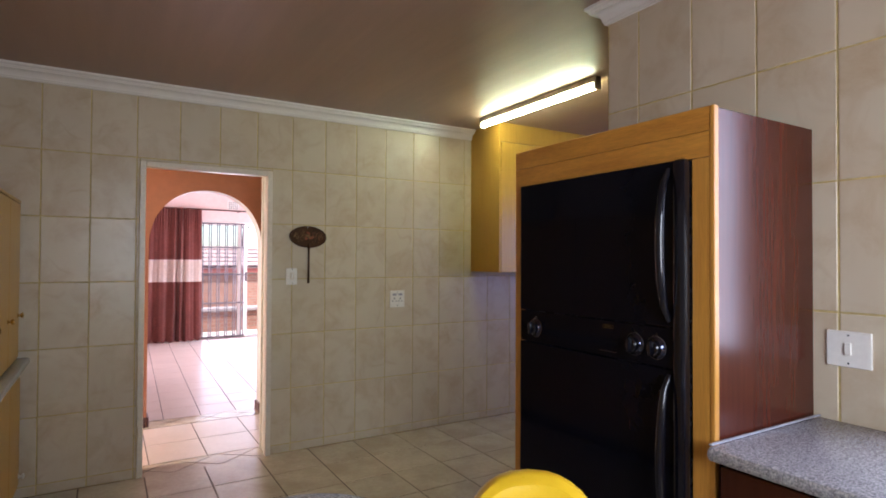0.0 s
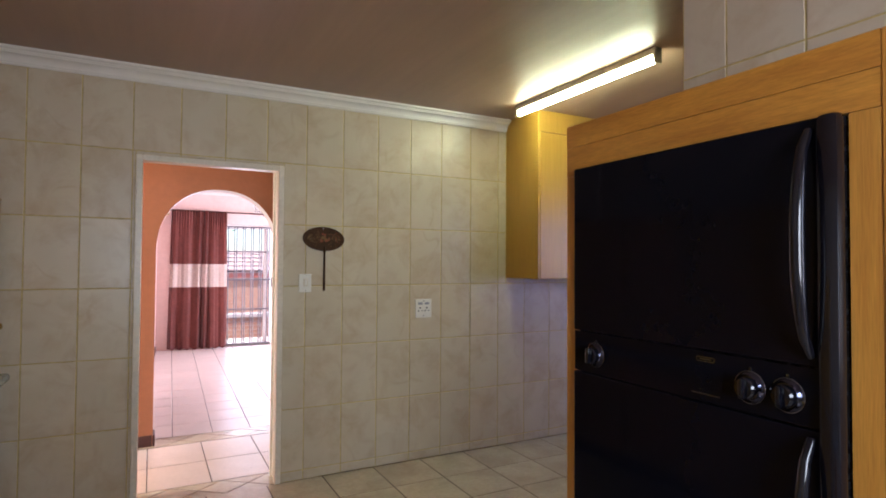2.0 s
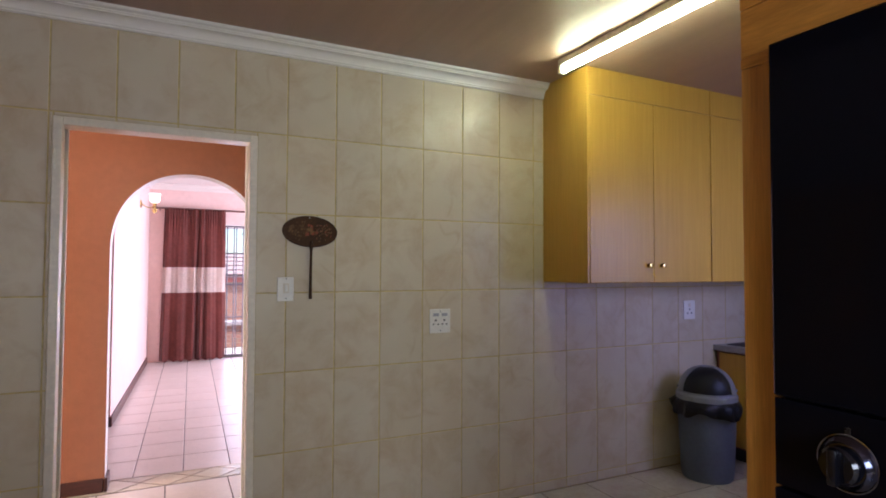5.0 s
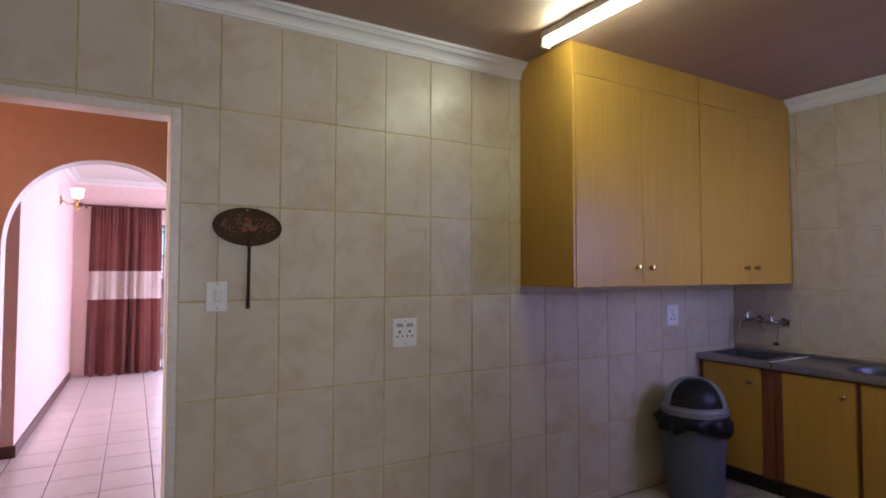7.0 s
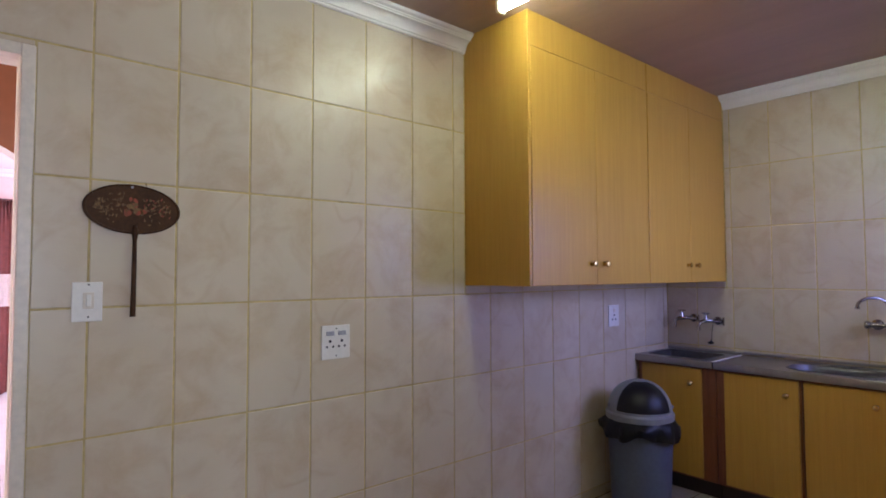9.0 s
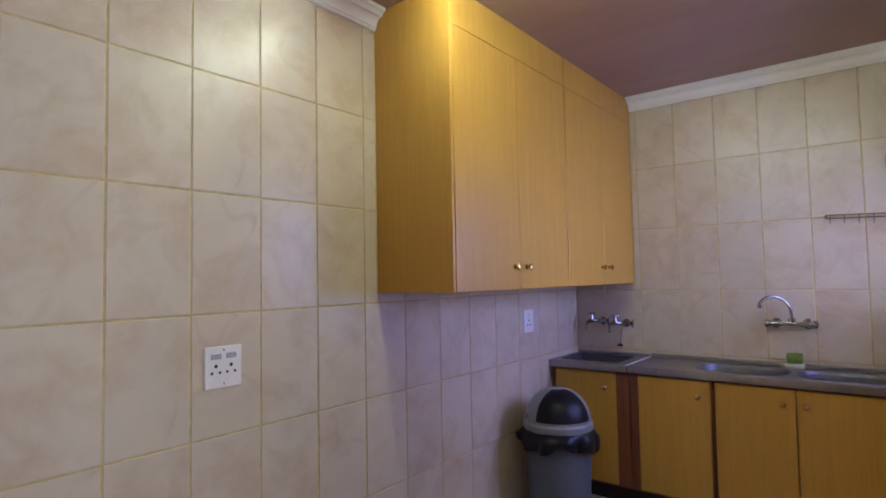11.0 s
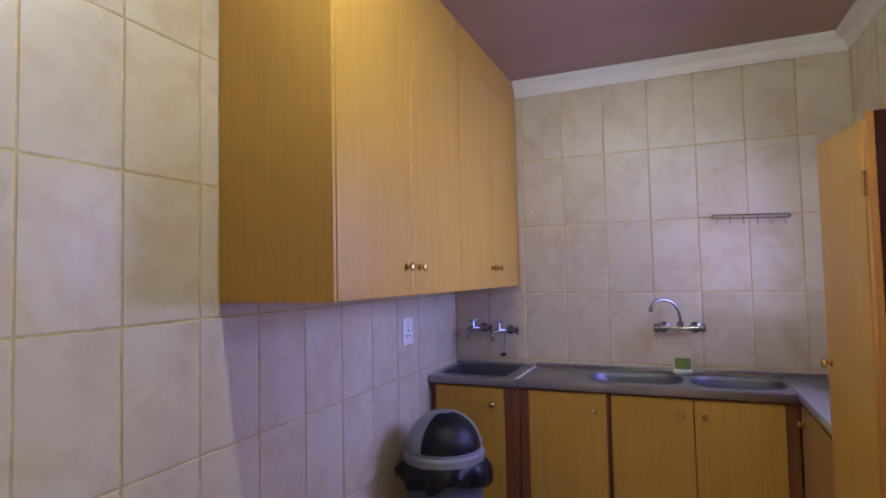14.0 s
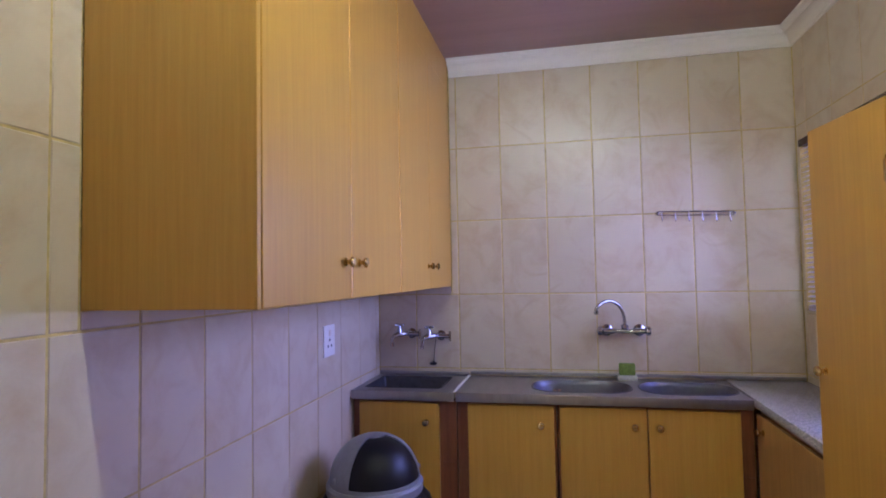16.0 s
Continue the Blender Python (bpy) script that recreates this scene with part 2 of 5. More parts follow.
M["sponge"] = mat("green_scourer", (0.20, 0.29, 0.05), (0.14, 0.20, 0.03), 60, (0.9, 1.0), bump=0.8, bump_scale=200, fine=0.4)
M["soap_dish"] = mat("pale_green_plastic", (0.58, 0.62, 0.48), (0.5, 0.55, 0.42), 9, (0.3, 0.4))
M["blind"] = mat("pale_blind_slat", (0.86, 0.82, 0.90), (0.82, 0.78, 0.86), 6, (0.35, 0.5), fine=0.06)
# thin slats let some daylight through
bt = M["blind"].node_tree
translucent = bt.nodes.new("ShaderNodeBsdfTranslucent")
translucent.inputs["Color"].default_value = (0.82, 0.76, 0.95, 1)
both = bt.nodes.new("ShaderNodeMixShader")
both.inputs[0].default_value = 0.5
bt.links.new(bt.nodes["Principled BSDF"].outputs[0], both.inputs[1])
bt.links.new(translucent.outputs[0], both.inputs[2])
bt.links.new(both.outputs[0], bt.nodes["Material Output"].inputs["Surface"])
M["glass"] = glass("window_glass")
M["tube"] = glow("fluorescent_tube", (0.92, 0.97, 0.58), TUBE_POWER)
M["tube_body"] = mat("aged_batten_enamel", (0.62, 0.56, 0.44), (0.54, 0.48, 0.37), 6, (0.4, 0.5))
M["sconce_glass"] = glow("frosted_shade", (1.0, 0.85, 0.75), 0.6)
M["fascia"] = mat("red_fascia_paint", (0.36, 0.10, 0.08), (0.30, 0.08, 0.065), 4, (0.5, 0.65), fine=0.15)
M["brick"] = mat("face_brick", (0.52, 0.28, 0.20), (0.42, 0.20, 0.14), 6, (0.8, 0.95), bump=0.6, fine=0.3, vary=0.35)
M["mortar"] = mat("mortar", (0.45, 0.40, 0.34), (0.38, 0.33, 0.28), 6, (0.9, 1.0), bump=0.5)
M["roof_tile"] = mat("concrete_roof_tile", (0.55, 0.38, 0.36), (0.45, 0.30, 0.28), 5, (0.7, 0.9), bump=0.5, fine=0.3, vary=0.25)
M["paving"] = mat("brick_paving", (0.60, 0.49, 0.45), (0.52, 0.41, 0.38), 3, (0.8, 0.95), bump=0.4, fine=0.25)
M["leaf"] = mat("leaf_green", (0.06, 0.13, 0.03), (0.10, 0.18, 0.04), 6, (0.4, 0.55), fine=0.3, vary=0.3)
M["bark"] = mat("bark", (0.10, 0.07, 0.05), (0.06, 0.045, 0.03), 8, (0.9, 1.0), bump=0.8, stretch=(6, 6, 1))
M["outer_plaster"] = mat("grey_outer_plaster", (0.45, 0.38, 0.37), (0.40, 0.33, 0.32), 3, (0.8, 0.9), bump=0.4)


# ---- mesh helpers ----
def mesh_of(name, bm, material, smooth=False):
    me = bpy.data.meshes.new(name)
    bm.normal_update()
    bm.to_mesh(me)
    bm.free()
    for mm in (material if isinstance(material, (list, tuple)) else [material]):
        me.materials.append(mm)
    if smooth:
        for p in me.polygons:
            p.use_smooth = True
        me.set_sharp_from_angle(angle=radians(38))
    return me


def base(name, at, label, category, group="", kind=""):
    """An empty at a thing's foot, for its parts."""
    ob = new(name)
    ob.location = at
    ob.empty_display_size = 0.05
    return tagged(ob, label, category, group, kind)


def part(name, bm, material, parent, label="", smooth=False):
    ob = new(name, mesh_of(name, bm, material, smooth))
    ob.parent = parent
    ob.matrix_parent_inverse = Matrix.Translation(-Vector(parent.location))
    if label:
        ob["label"] = label
    return ob


def solid(name, bm, material, label="", category="", group="", kind="", smooth=False):
    return tagged(new(name, mesh_of(name, bm, material, smooth)), label, category, group, kind)


def box(bm, lo, hi, bevel=0.0, turn=None):
    """A box between two corners, with bevelled edges, turned by a matrix if one is given."""
    x0, y0, z0 = (min(a, b) for a, b in zip(lo, hi))
    x1, y1, z1 = (max(a, b) for a, b in zip(lo, hi))
    made = bmesh.ops.create_cube(bm, size=1.0)
    vs = made["verts"]
    for v in vs:
        v.co = Vector(((x0 + x1) / 2 + v.co.x * (x1 - x0), (y0 + y1) / 2 + v.co.y * (y1 - y0), (z0 + z1) / 2 + v.co.z * (z1 - z0)))
    if bevel:
        es = list({e for v in vs for e in v.link_edges})
        out = bmesh.ops.bevel(bm, geom=es, offset=min(bevel, 0.45 * min(x1 - x0, y1 - y0, z1 - z0)), segments=2, profile=0.5, affect='EDGES')
        vs = list({v for f in out["faces"] for v in f.verts} | {v for v in vs if v.is_valid})
    if turn:
        for v in vs:
            v.co = turn @ v.co
    return vs


def bx(lo, hi, bevel=0.0, turn=None):
    bm = bmesh.new()
    box(bm, lo, hi, bevel, turn)
    return bm


def rings(bm, loops, close=True, caps=True):
    """Joins loops of points, one after the other, to a skin."""
    rows = [[bm.verts.new(p) for p in loop] for loop in loops]
    n = len(rows[0])
    for a, b in zip(rows, rows[1:]):
        for i in range(n if close else n - 1):
            j = (i + 1) % n
            bm.faces.new((a[i], a[j], b[j], b[i]))
    if caps:
        bm.faces.new(rows[0][::-1])
        bm.faces.new(rows[-1])
    return rows


def lathe(bm, centre, profile, seg=28, axis='Z', caps=True):
    """Turns a profile of (radius, height) round an axis through centre."""
    loops = []
    for r, h in profile:
        loop = []
        for i in range(seg):
            a = 2 * pi * i / seg
            u, v = r * cos(a), r * sin(a)
            p = {'Z': (u, v, h), 'X': (h, u, v), 'Y': (v, h, u)}[axis]
            loop.append(Vector(centre) + Vector(p))
        loops.append(loop)
    rings(bm, loops, caps=caps)
    return bm


def tube(bm, path, r, seg=12, caps=True):
    """A round bar along a path; r is one radius or one for each point."""
    pts = [Vector(p) for p in path]
    rr = r if isinstance(r, (list, tuple)) else [r] * len(pts)
    loops, up = [], None
    for i, p in enumerate(pts):
        d = (pts[min(i + 1, len(pts) - 1)] - pts[max(i - 1, 0)]).normalized()
        if up is None:
            up = d.orthogonal().normalized()
        up = (up - d * up.dot(d)).normalized()
        side = d.cross(up)
        loops.append([p + (up * cos(2 * pi * k / seg) + side * sin(2 * pi * k / seg)) * rr[i] for k in range(seg)])
    rings(bm, loops, caps=caps)
    return bm


def sweep(bm, profile, start, end, out, mitre0=0.0, mitre1=0.0):
    """A moulding: profile points (out, up) drawn from start to end along a wall; mitre lengthens each end by that much per unit of out."""
    s, e, o = Vector(start), Vector(end), Vector(out)
    d = (e - s).normalized()
    up = Vector((0, 0, 1))
    loops = []
    for p, m, sign in ((s, mitre0, -1), (e, mitre1, 1)):
        loops.append([p + o * a + up * b + d * (sign * m * a) for a, b in profile])
    rings(bm, loops)
    bmesh.ops.recalc_face_normals(bm, faces=bm.faces)
    return bm


def knob(name, parent, at, out, material, r=0.0165):
    """A turned cupboard knob: rose, neck and button."""
    o = Vector(out)
    bm = bmesh.new()
    axis = o.normalized()
    q = axis.to_track_quat('Z', 'Y')
    prof = [(r * 0.75, 0.0), (r * 0.75, 0.003), (r * 0.42, 0.006), (r * 0.4, 0.013), (r * 0.85, 0.018), (r, 0.023), (r * 0.8, 0.028), (r * 0.3, 0.030)]
    loops = [[Vector(at) + q @ Vector((a * cos(2 * pi * i / 16), a * sin(2 * pi * i / 16), h)) for i in range(16)] for a, h in prof]
    rings(bm, loops)
    return part(name, bm, material, parent, smooth=True)


def wall(name, boxes, material, label):
    bm = bmesh.new()
    for lo, hi in boxes:
        box(bm, lo, hi)
    return solid(name, bm, material, label, "wall", kind="structure")


# ---- tiling: each tile an object on shared meshes ----
TILE_MESHES = {}


def tile_mesh(w, h, thick, material, edge):
    key = (round(w, 3), round(h, 3), thick, material.name)
    if key not in TILE_MESHES:
        me = bpy.data.meshes.new("tile")
        a, b, e = key[0] / 2, key[1] / 2, edge
        vs = [(-a, -b, 0), (a, -b, 0), (a, b, 0), (-a, b, 0)]
        vs += [(-a, -b, thick - e), (a, -b, thick - e), (a, b, thick - e), (-a, b, thick - e)]
        vs += [(-a + e, -b + e, thick), (a - e, -b + e, thick), (a - e, b - e, thick), (-a + e, b - e, thick)]
        fs = [(i, (i + 1) % 4, 4 + (i + 1) % 4, 4 + i) for i in range(4)] + [(4 + i, 4 + (i + 1) % 4, 8 + (i + 1) % 4, 8 + i) for i in range(4)] + [(8, 9, 10, 11)]
        me.from_pydata(vs, [], fs)
        me.materials.append(material)
        TILE_MESHES[key] = me
    return TILE_MESHES[key]


def cut(rects, hole):
    out = []
    for u0, u1, v0, v1 in rects:
        a0, a1, b0, b1 = hole
        if a1 <= u0 or a0 >= u1 or b1 <= v0 or b0 >= v1:
            out.append((u0, u1, v0, v1))
            continue
        out += [(u0, min(a0, u1), v0, v1), (max(a1, u0), u1, v0, v1),
                (max(u0, a0), min(u1, a1), v0, b0), (max(u0, a0), min(u1, a1), b1, v1)]
    return [r for r in out if r[1] - r[0] > 0.012 and r[3] - r[2] > 0.008]


def tiling(parent, m, us, vs, material, thick=0.008, gap=0.0062, edge=0.002, holes=(), jitter=0.0006, name="tile"):
    """Lays tiles between the lines us and vs of the plane m (u, v, out), leaving out the holes."""
    for u0, u1 in zip(us, us[1:]):
        for v0, v1 in zip(vs, vs[1:]):
            rects = [(u0, u1, v0, v1)]
            for hole in holes:
                rects = cut(rects, hole)
            for a0, a1, b0, b1 in rects:
                g = gap / 2
                ob = new(name, tile_mesh(a1 - a0 - gap, b1 - b0 - gap, thick, material, edge))
                ob.parent = parent
                ob.matrix_basis = m @ pose((a0 + a1) / 2, (b0 + b1) / 2, random.uniform(-jitter, jitter), random.uniform(-0.12, 0.12), random.uniform(-0.12, 0.12), 0)


def lines(first, step, lo, hi):
    """The lines first + k * step that lie between lo and hi, and the two ends."""
    k = int((lo - first) // step) + 1
    out = [lo]
    while first + k * step < hi - 1e-6:
        if first + k * step - lo > 0.01:
            out.append(first + k * step)
        k += 1
    if hi - out[-1] < 0.01:
        out.pop()
    return out + [hi]


def plane(origin, u, v):
    """A plane's matrix from its origin and its u and v ways; its third way points out."""
    u, v = Vector(u), Vector(v)
    w = u.cross(v)
    return Matrix(((u.x, v.x, w.x, origin[0]), (u.y, v.y, w.y, origin[1]), (u.z, v.z, w.z, origin[2]), (0, 0, 0, 1)))


# ---- plan ----
YN, XE, XK, YK = 4.115, 4.787, 1.92, 1.742
YS = 1.955
CEIL = 2.565
XW, Y0 = -1.02, -1.1
FOOT = 2.478
ROWS_Z = [0.0, 0.062, 0.465, 0.868, 1.270, 1.673, 2.076, FOOT + 0.02]
DOOR = (0.182, 1.033, 2.055)
ARCH_Y = 5.30
LOUNGE_Y = 10.42

# floors
ground = solid("ground", bx((-60, -60, -0.30), (60, 120, -0.12)), M["paving"], "pinkish brick paving outside", "ground", kind="structure")
floor = solid("floor", bx((XW - 0.2, Y0 - 0.2, -0.12), (XE + 0.2, 4.20, -0.002)), M["floor_grout"], "tiled kitchen floor with dark joints", "floor", kind="structure")
floor_hall = solid("floor_hall", bx((-3.0, 4.20, -0.12), (XE + 0.2, 5.38, -0.002)), M["floor_grout"], "tiled passage floor with dark joints", "floor", kind="structure")
floor_lounge = solid("floor_lounge", bx((-3.0, 5.38, -0.12), (XE + 0.2, LOUNGE_Y + 0.15, -0.002)), M["floor_grout"], "glossy tiled lounge floor in daylight", "floor", kind="structure")

# walls of the kitchen
wall_north = wall("wall_north", [((XW - 0.15, YN + 0.0025, 0), (DOOR[0] + 0.02, 4.27, 2.7)), ((DOOR[1] - 0.02, YN + 0.0025, 0), (XE + 0.15, 4.27, 2.7)),
                                 ((DOOR[0] + 0.02, YN + 0.0025, DOOR[2] - 0.02), (DOOR[1] - 0.02, 4.27, 2.7))], M["grout"], "cream tiled kitchen wall with yellowish grout")
wall_east = wall("wall_east", [((XE + 0.0025, YS - 0.2, 0), (XE + 0.15, YN + 0.002, 2.7))], M["grout"], "cream tiled wall behind the sinks")
KWIN = (-0.86, 0.64, 1.06, 2.06)
wall_kitchen_east = wall("wall_kitchen_east", [((XK + 0.0025, KWIN[1], 0), (XK + 0.14, YK, 2.7)), ((XK + 0.0025, Y0, 0), (XK + 0.14, KWIN[0], 2.7)),
                                               ((XK + 0.0025, KWIN[0], 0), (XK + 0.14, KWIN[1], KWIN[2])), ((XK + 0.0025, KWIN[0], KWIN[3]), (XK + 0.14, KWIN[1], 2.7))],
                         M["grout"], "cream tiled wall behind the oven housing, with a window")
wall_return = wall("wall_return", [((XK + 0.14, YK - 0.14, 0), (3.45, YK, 2.7))], M["plaster"], "plain cream return wall")
WIN = (3.60, 4.752, 1.165, 2.0)
wall_scullery_south = wall("wall_scullery_south", [((3.30, YS - 0.2, 0), (WIN[0], YS - 0.0025, 2.7)), ((WIN[1], YS - 0.2, 0), (XE + 0.002, YS - 0.0025, 2.7)),
                                                   ((WIN[0], YS - 0.2, 0), (WIN[1], YS - 0.0025, WIN[2])), ((WIN[0], YS - 0.2, WIN[3]), (WIN[1], YS - 0.0025, 2.7))],
                           M["grout"], "cream tiled wall round the scullery window")
wall_west = wall("wall_west", [((XW - 0.15, Y0 - 0.15, 0), (XW, YN, 2.7))], M["plaster"], "plain cream kitchen wall")
# made-up opening for the fill lamp at the back
BWIN = (-0.1, 1.1, 1.0, 2.1)
wall_south = wall("wall_south", [((XW, Y0 - 0.15, 0), (BWIN[0], Y0, 2.7)), ((BWIN[1], Y0 - 0.15, 0), (XK + 0.14, Y0, 2.7)),
                                 ((BWIN[0], Y0 - 0.15, 0), (BWIN[1], Y0, BWIN[2])), ((BWIN[0], Y0 - 0.15, BWIN[3]), (BWIN[1], Y0, 2.7))], M["plaster"], "plain cream wall with an added opening")
ceiling = solid("ceiling", bx((XW - 0.15, Y0 - 0.15, CEIL), (XE + 0.15, 4.19, CEIL + 0.05)), M["ceiling"], "brown painted board ceiling with a dull sheen", "ceiling", kind="structure")

# cornices: a stepped, coved profile (out, up)
CORNICE = [(0, 0), (0.009, 0), (0.013, 0.004), (0.013, 0.011), (0.018, 0.013)]
CORNICE += [(0.018 + 0.034 * (1 - cos(pi / 2 * k / 6)), 0.014 + 0.038 * sin(pi / 2 * k / 6)) for k in range(7)]
CORNICE += [(0.056, 0.052), (0.056, 0.058), (0.061, 0.060), (0.061, 0.066), (0.067, 0.068), (0.074, 0.073), (0.074, 0.0865), (0, 0.0865)]


def cornice(name, runs):
    bm = bmesh.new()
    for a, b, o, m0, m1 in runs:
        sweep(bm, CORNICE, (*a, FOOT), (*b, FOOT), o, m0, m1)
    return solid(name, bm, M["white_paint"], "white moulded plaster cornice under the ceiling", "cornice", kind="structure")


cornice("cornice_north", [((XW, YN), (2.775, YN), (0, -1, 0), -1, 0)])
cornice("cornice_east", [((XE, 3.69), (XE, YS), (-1, 0, 0), 0, -1)])
cornice("cornice_scullery_south", [((XE, YS), (3.30, YS), (0, 1, 0), -1, 0)])
cornice("cornice_kitchen_east", [((XK, Y0), (XK, YK), (-1, 0, 0), -1, 1), ((XK, YK), (3.30, YK), (0, 1, 0), 1, 0)])


# ---- the doorway ----
def door_frame():
    """A pressed-steel frame: face, rebate and return on three sides, with hinges."""
    x0, x1, top = DOOR
    ob = base("door_frame", (x0, YN, 0), "cream painted steel door frame with no door", "door frame", kind="structure")
    w = 0.036
    for a, b, nm in ((x0, x0 + w, "jamb"), (x1 - w, x1, "jamb")):
        inner = b if a == x0 else a
        far = a if a == x0 else b
        bm = bmesh.new()
        box(bm, (a, YN - 0.014, 0), (b, YN + 0.05, top), 0.004)
        s = 1 if a == x0 else -1
        box(bm, (far, YN + 0.05, 0), (inner - s * 0.014, YN + 0.165, top), 0.003)
        box(bm, (far, YN + 0.155, 0), (inner, YN + 0.175, top), 0.003)
        part("jamb", bm, M["cream_paint"], ob)
    bm = bmesh.new()
    box(bm, (x0 + w, YN - 0.013, top - w), (x1 - w, YN + 0.05, top), 0.004)
    box(bm, (x0 + w - 0.014, YN + 0.05, top - w + 0.014), (x1 - w + 0.014, YN + 0.165, top), 0.003)
    part("head", bm, M["cream_paint"], ob)
    for z in (1.82, 0.25):
        bm = bmesh.new()
        tube(bm, [(x0 + 0.008, YN - 0.016, z), (x0 + 0.008, YN - 0.016, z + 0.09)], 0.006, 10)
        box(bm, (x0 + 0.008, YN - 0.016, z), (x0 + 0.03, YN - 0.0135, z + 0.09))
        part("hinge", bm, M["cream_paint"], ob, smooth=True)
    return ob


door_frame()

# ---- passage and arch ----
hall_ceiling = solid("ceiling_hall", bx((-3.0, 4.19, 2.62), (XE, 5.45, 2.68)), M["white_paint"], "white passage ceiling", "ceiling", kind="structure")


def arch_wall():
    """A wall with a round-headed opening through it."""
    x0, x1, spring, rise = 0.305, 1.235, 1.51, 0.507
    y0, y1, top = ARCH_Y, ARCH_Y + 0.15, 2.66
    bm = bmesh.new()
    box(bm, (-3.0, y0, 0), (x0, y1, top))
    box(bm, (x1, y0, 0), (XE, y1, top))
    n = 36
    cx, hw = (x0 + x1) / 2, (x1 - x0) / 2
    curve = []
    for i in range(n + 1):
        a = pi - pi * i / n
        ex = 0.93
        curve.append((cx + hw * abs(cos(a)) ** ex * (1 if cos(a) > 0 else -1), spring + rise * sin(a) ** ex))
    for (xa, za), (xb, zb) in zip(curve, curve[1:]):
        q = [(xa, y0, za), (xb, y0, zb), (xb, y0, top), (xa, y0, top)]
        f = [bm.verts.new(p) for p in q]
        g = [bm.verts.new((p[0], y1, p[2])) for p in q]
        bm.faces.new(f)
        bm.faces.new(g[::-1])
        bm.faces.new((f[0], g[0], g[1], f[1]))
        bm.faces.new((f[2], g[2], g[3], f[3]))
    bmesh.ops.remove_doubles(bm, verts=bm.verts, dist=0.0005)
    bm.normal_update()
    for f in bm.faces:
        c = f.calc_center_median()
        if abs(f.normal.y) < 0.5 and x0 - 0.01 < c.x < x1 + 0.01 and c.z < 2.2:
            f.material_index = 1
    return solid("wall_arch", bm, (M["terracotta"], M["white_paint"]), "terracotta painted wall with a pale round arched opening", "wall", kind="structure")


arch_wall()
solid("baseboard_arch", bx((-3.0, ARCH_Y - 0.016, 0), (0.30, ARCH_Y - 0.001, 0.085), 0.004), M["skirting"], "dark red-brown skirting", "skirting", kind="structure")
solid("baseboard_arch_reveal", bx((0.306, ARCH_Y - 0.016, 0), (0.322, ARCH_Y + 0.15, 0.085), 0.004), M["skirting"], "dark red-brown skirting", "skirting", kind="structure")
solid("baseboard_arch_east", bx((1.218, ARCH_Y - 0.016, 0), (1.234, ARCH_Y + 0.15, 0.085), 0.004), M["skirting"], "dark red-brown skirting", "skirting", kind="structure")
# the west end's opening is invented, to go with the passage fill lamp
wall("wall_hall_ends", [((-3.15, 4.12, 0), (-3.0, 4.3, 2.7)), ((-3.15, 5.2, 0), (-3.0, LOUNGE_Y, 2.7)), ((-3.15, 4.3, 0), (-3.0, 5.2, 0.9)), ((-3.15, 4.3, 2.3), (-3.0, 5.2, 2.7)), ((XE + 0.0, 4.27, 0), (XE + 0.15, 7.0, 2.7))], M["terracotta"], "terracotta end walls, the west one with an added opening")
wall("wall_hall_back", [((-3.0, 4.12, 0), (XW - 0.15, 4.27, 2.7))], M["terracotta"], "terracotta passage wall")

# ---- lounge ----
SKEW = Matrix.Translation((0.2, 6.9, 0)) @ Matrix.Rotation(radians(-2.6), 4, 'Z') @ Matrix.Translation((-0.2, -6.9, 0))
bm = bmesh.new()
box(bm, (-0.6, 6.9, 0), (0.2, LOUNGE_Y + 0.1, 2.7), 0, SKEW)
solid("wall_lounge_west", bm, M["pink_paint"], "pale pink lounge wall in bright daylight", "wall", kind="structure")
bm = bmesh.new()
box(bm, (0.2, 6.884, 0), (0.216, LOUNGE_Y - 0.1, 0.09), 0.004, SKEW)
box(bm, (-0.6, 6.884, 0), (0.1995, 6.899, 0.09), 0.004, SKEW)
solid("baseboard_lounge_west", bm, M["skirting"], "dark red-brown skirting", "skirting", kind="structure")
wall("wall_lounge_back", [((-3.0, 6.9, 0), (-0.62, 7.05, 2.7))], M["pink_paint"], "pale pink wall")
SLIDE = (1.20, 3.25, 2.05)
wall("wall_lounge_north", [((-0.5, LOUNGE_Y, 0), (SLIDE[0], LOUNGE_Y + 0.15, 2.7)), ((SLIDE[1], LOUNGE_Y, 0), (XE + 0.1, LOUNGE_Y + 0.15, 2.7)),
                           ((SLIDE[0], LOUNGE_Y, SLIDE[2]), (SLIDE[1], LOUNGE_Y + 0.15, 2.7))], M["pink_paint"], "pale pink lounge wall round the sliding door")
# unseen wall; its opening is made up to match the lounge fill lamp
wall("wall_lounge_east", [((XE, 7.0, 0), (XE + 0.15, 7.1, 2.7)), ((XE, 8.9, 0), (XE + 0.15, LOUNGE_Y, 2.7)), ((XE, 7.1, 0), (XE + 0.15, 8.9, 0.8)), ((XE, 7.1, 2.2), (XE + 0.15, 8.9, 2.7))],
     M["pink_paint"], "pale pink lounge wall with an added opening, out of view")
solid("ceiling_lounge", bx((-3.0, ARCH_Y + 0.15, 2.62), (XE + 0.15, LOUNGE_Y + 0.15, 2.68)), M["white_paint"], "white lounge ceiling", "ceiling", kind="structure")


def sweep_west(bm):
    """The cornice's run along the west wall; returns its points."""
    old = set(bm.verts)
    sweep(bm, [(a, b + 0.055) for a, b in CORNICE], (0.2, 6.9, FOOT), (0.2, LOUNGE_Y, FOOT), (1, 0, 0))
    return [v for v in bm.verts if v not in old]


bm = bmesh.new()
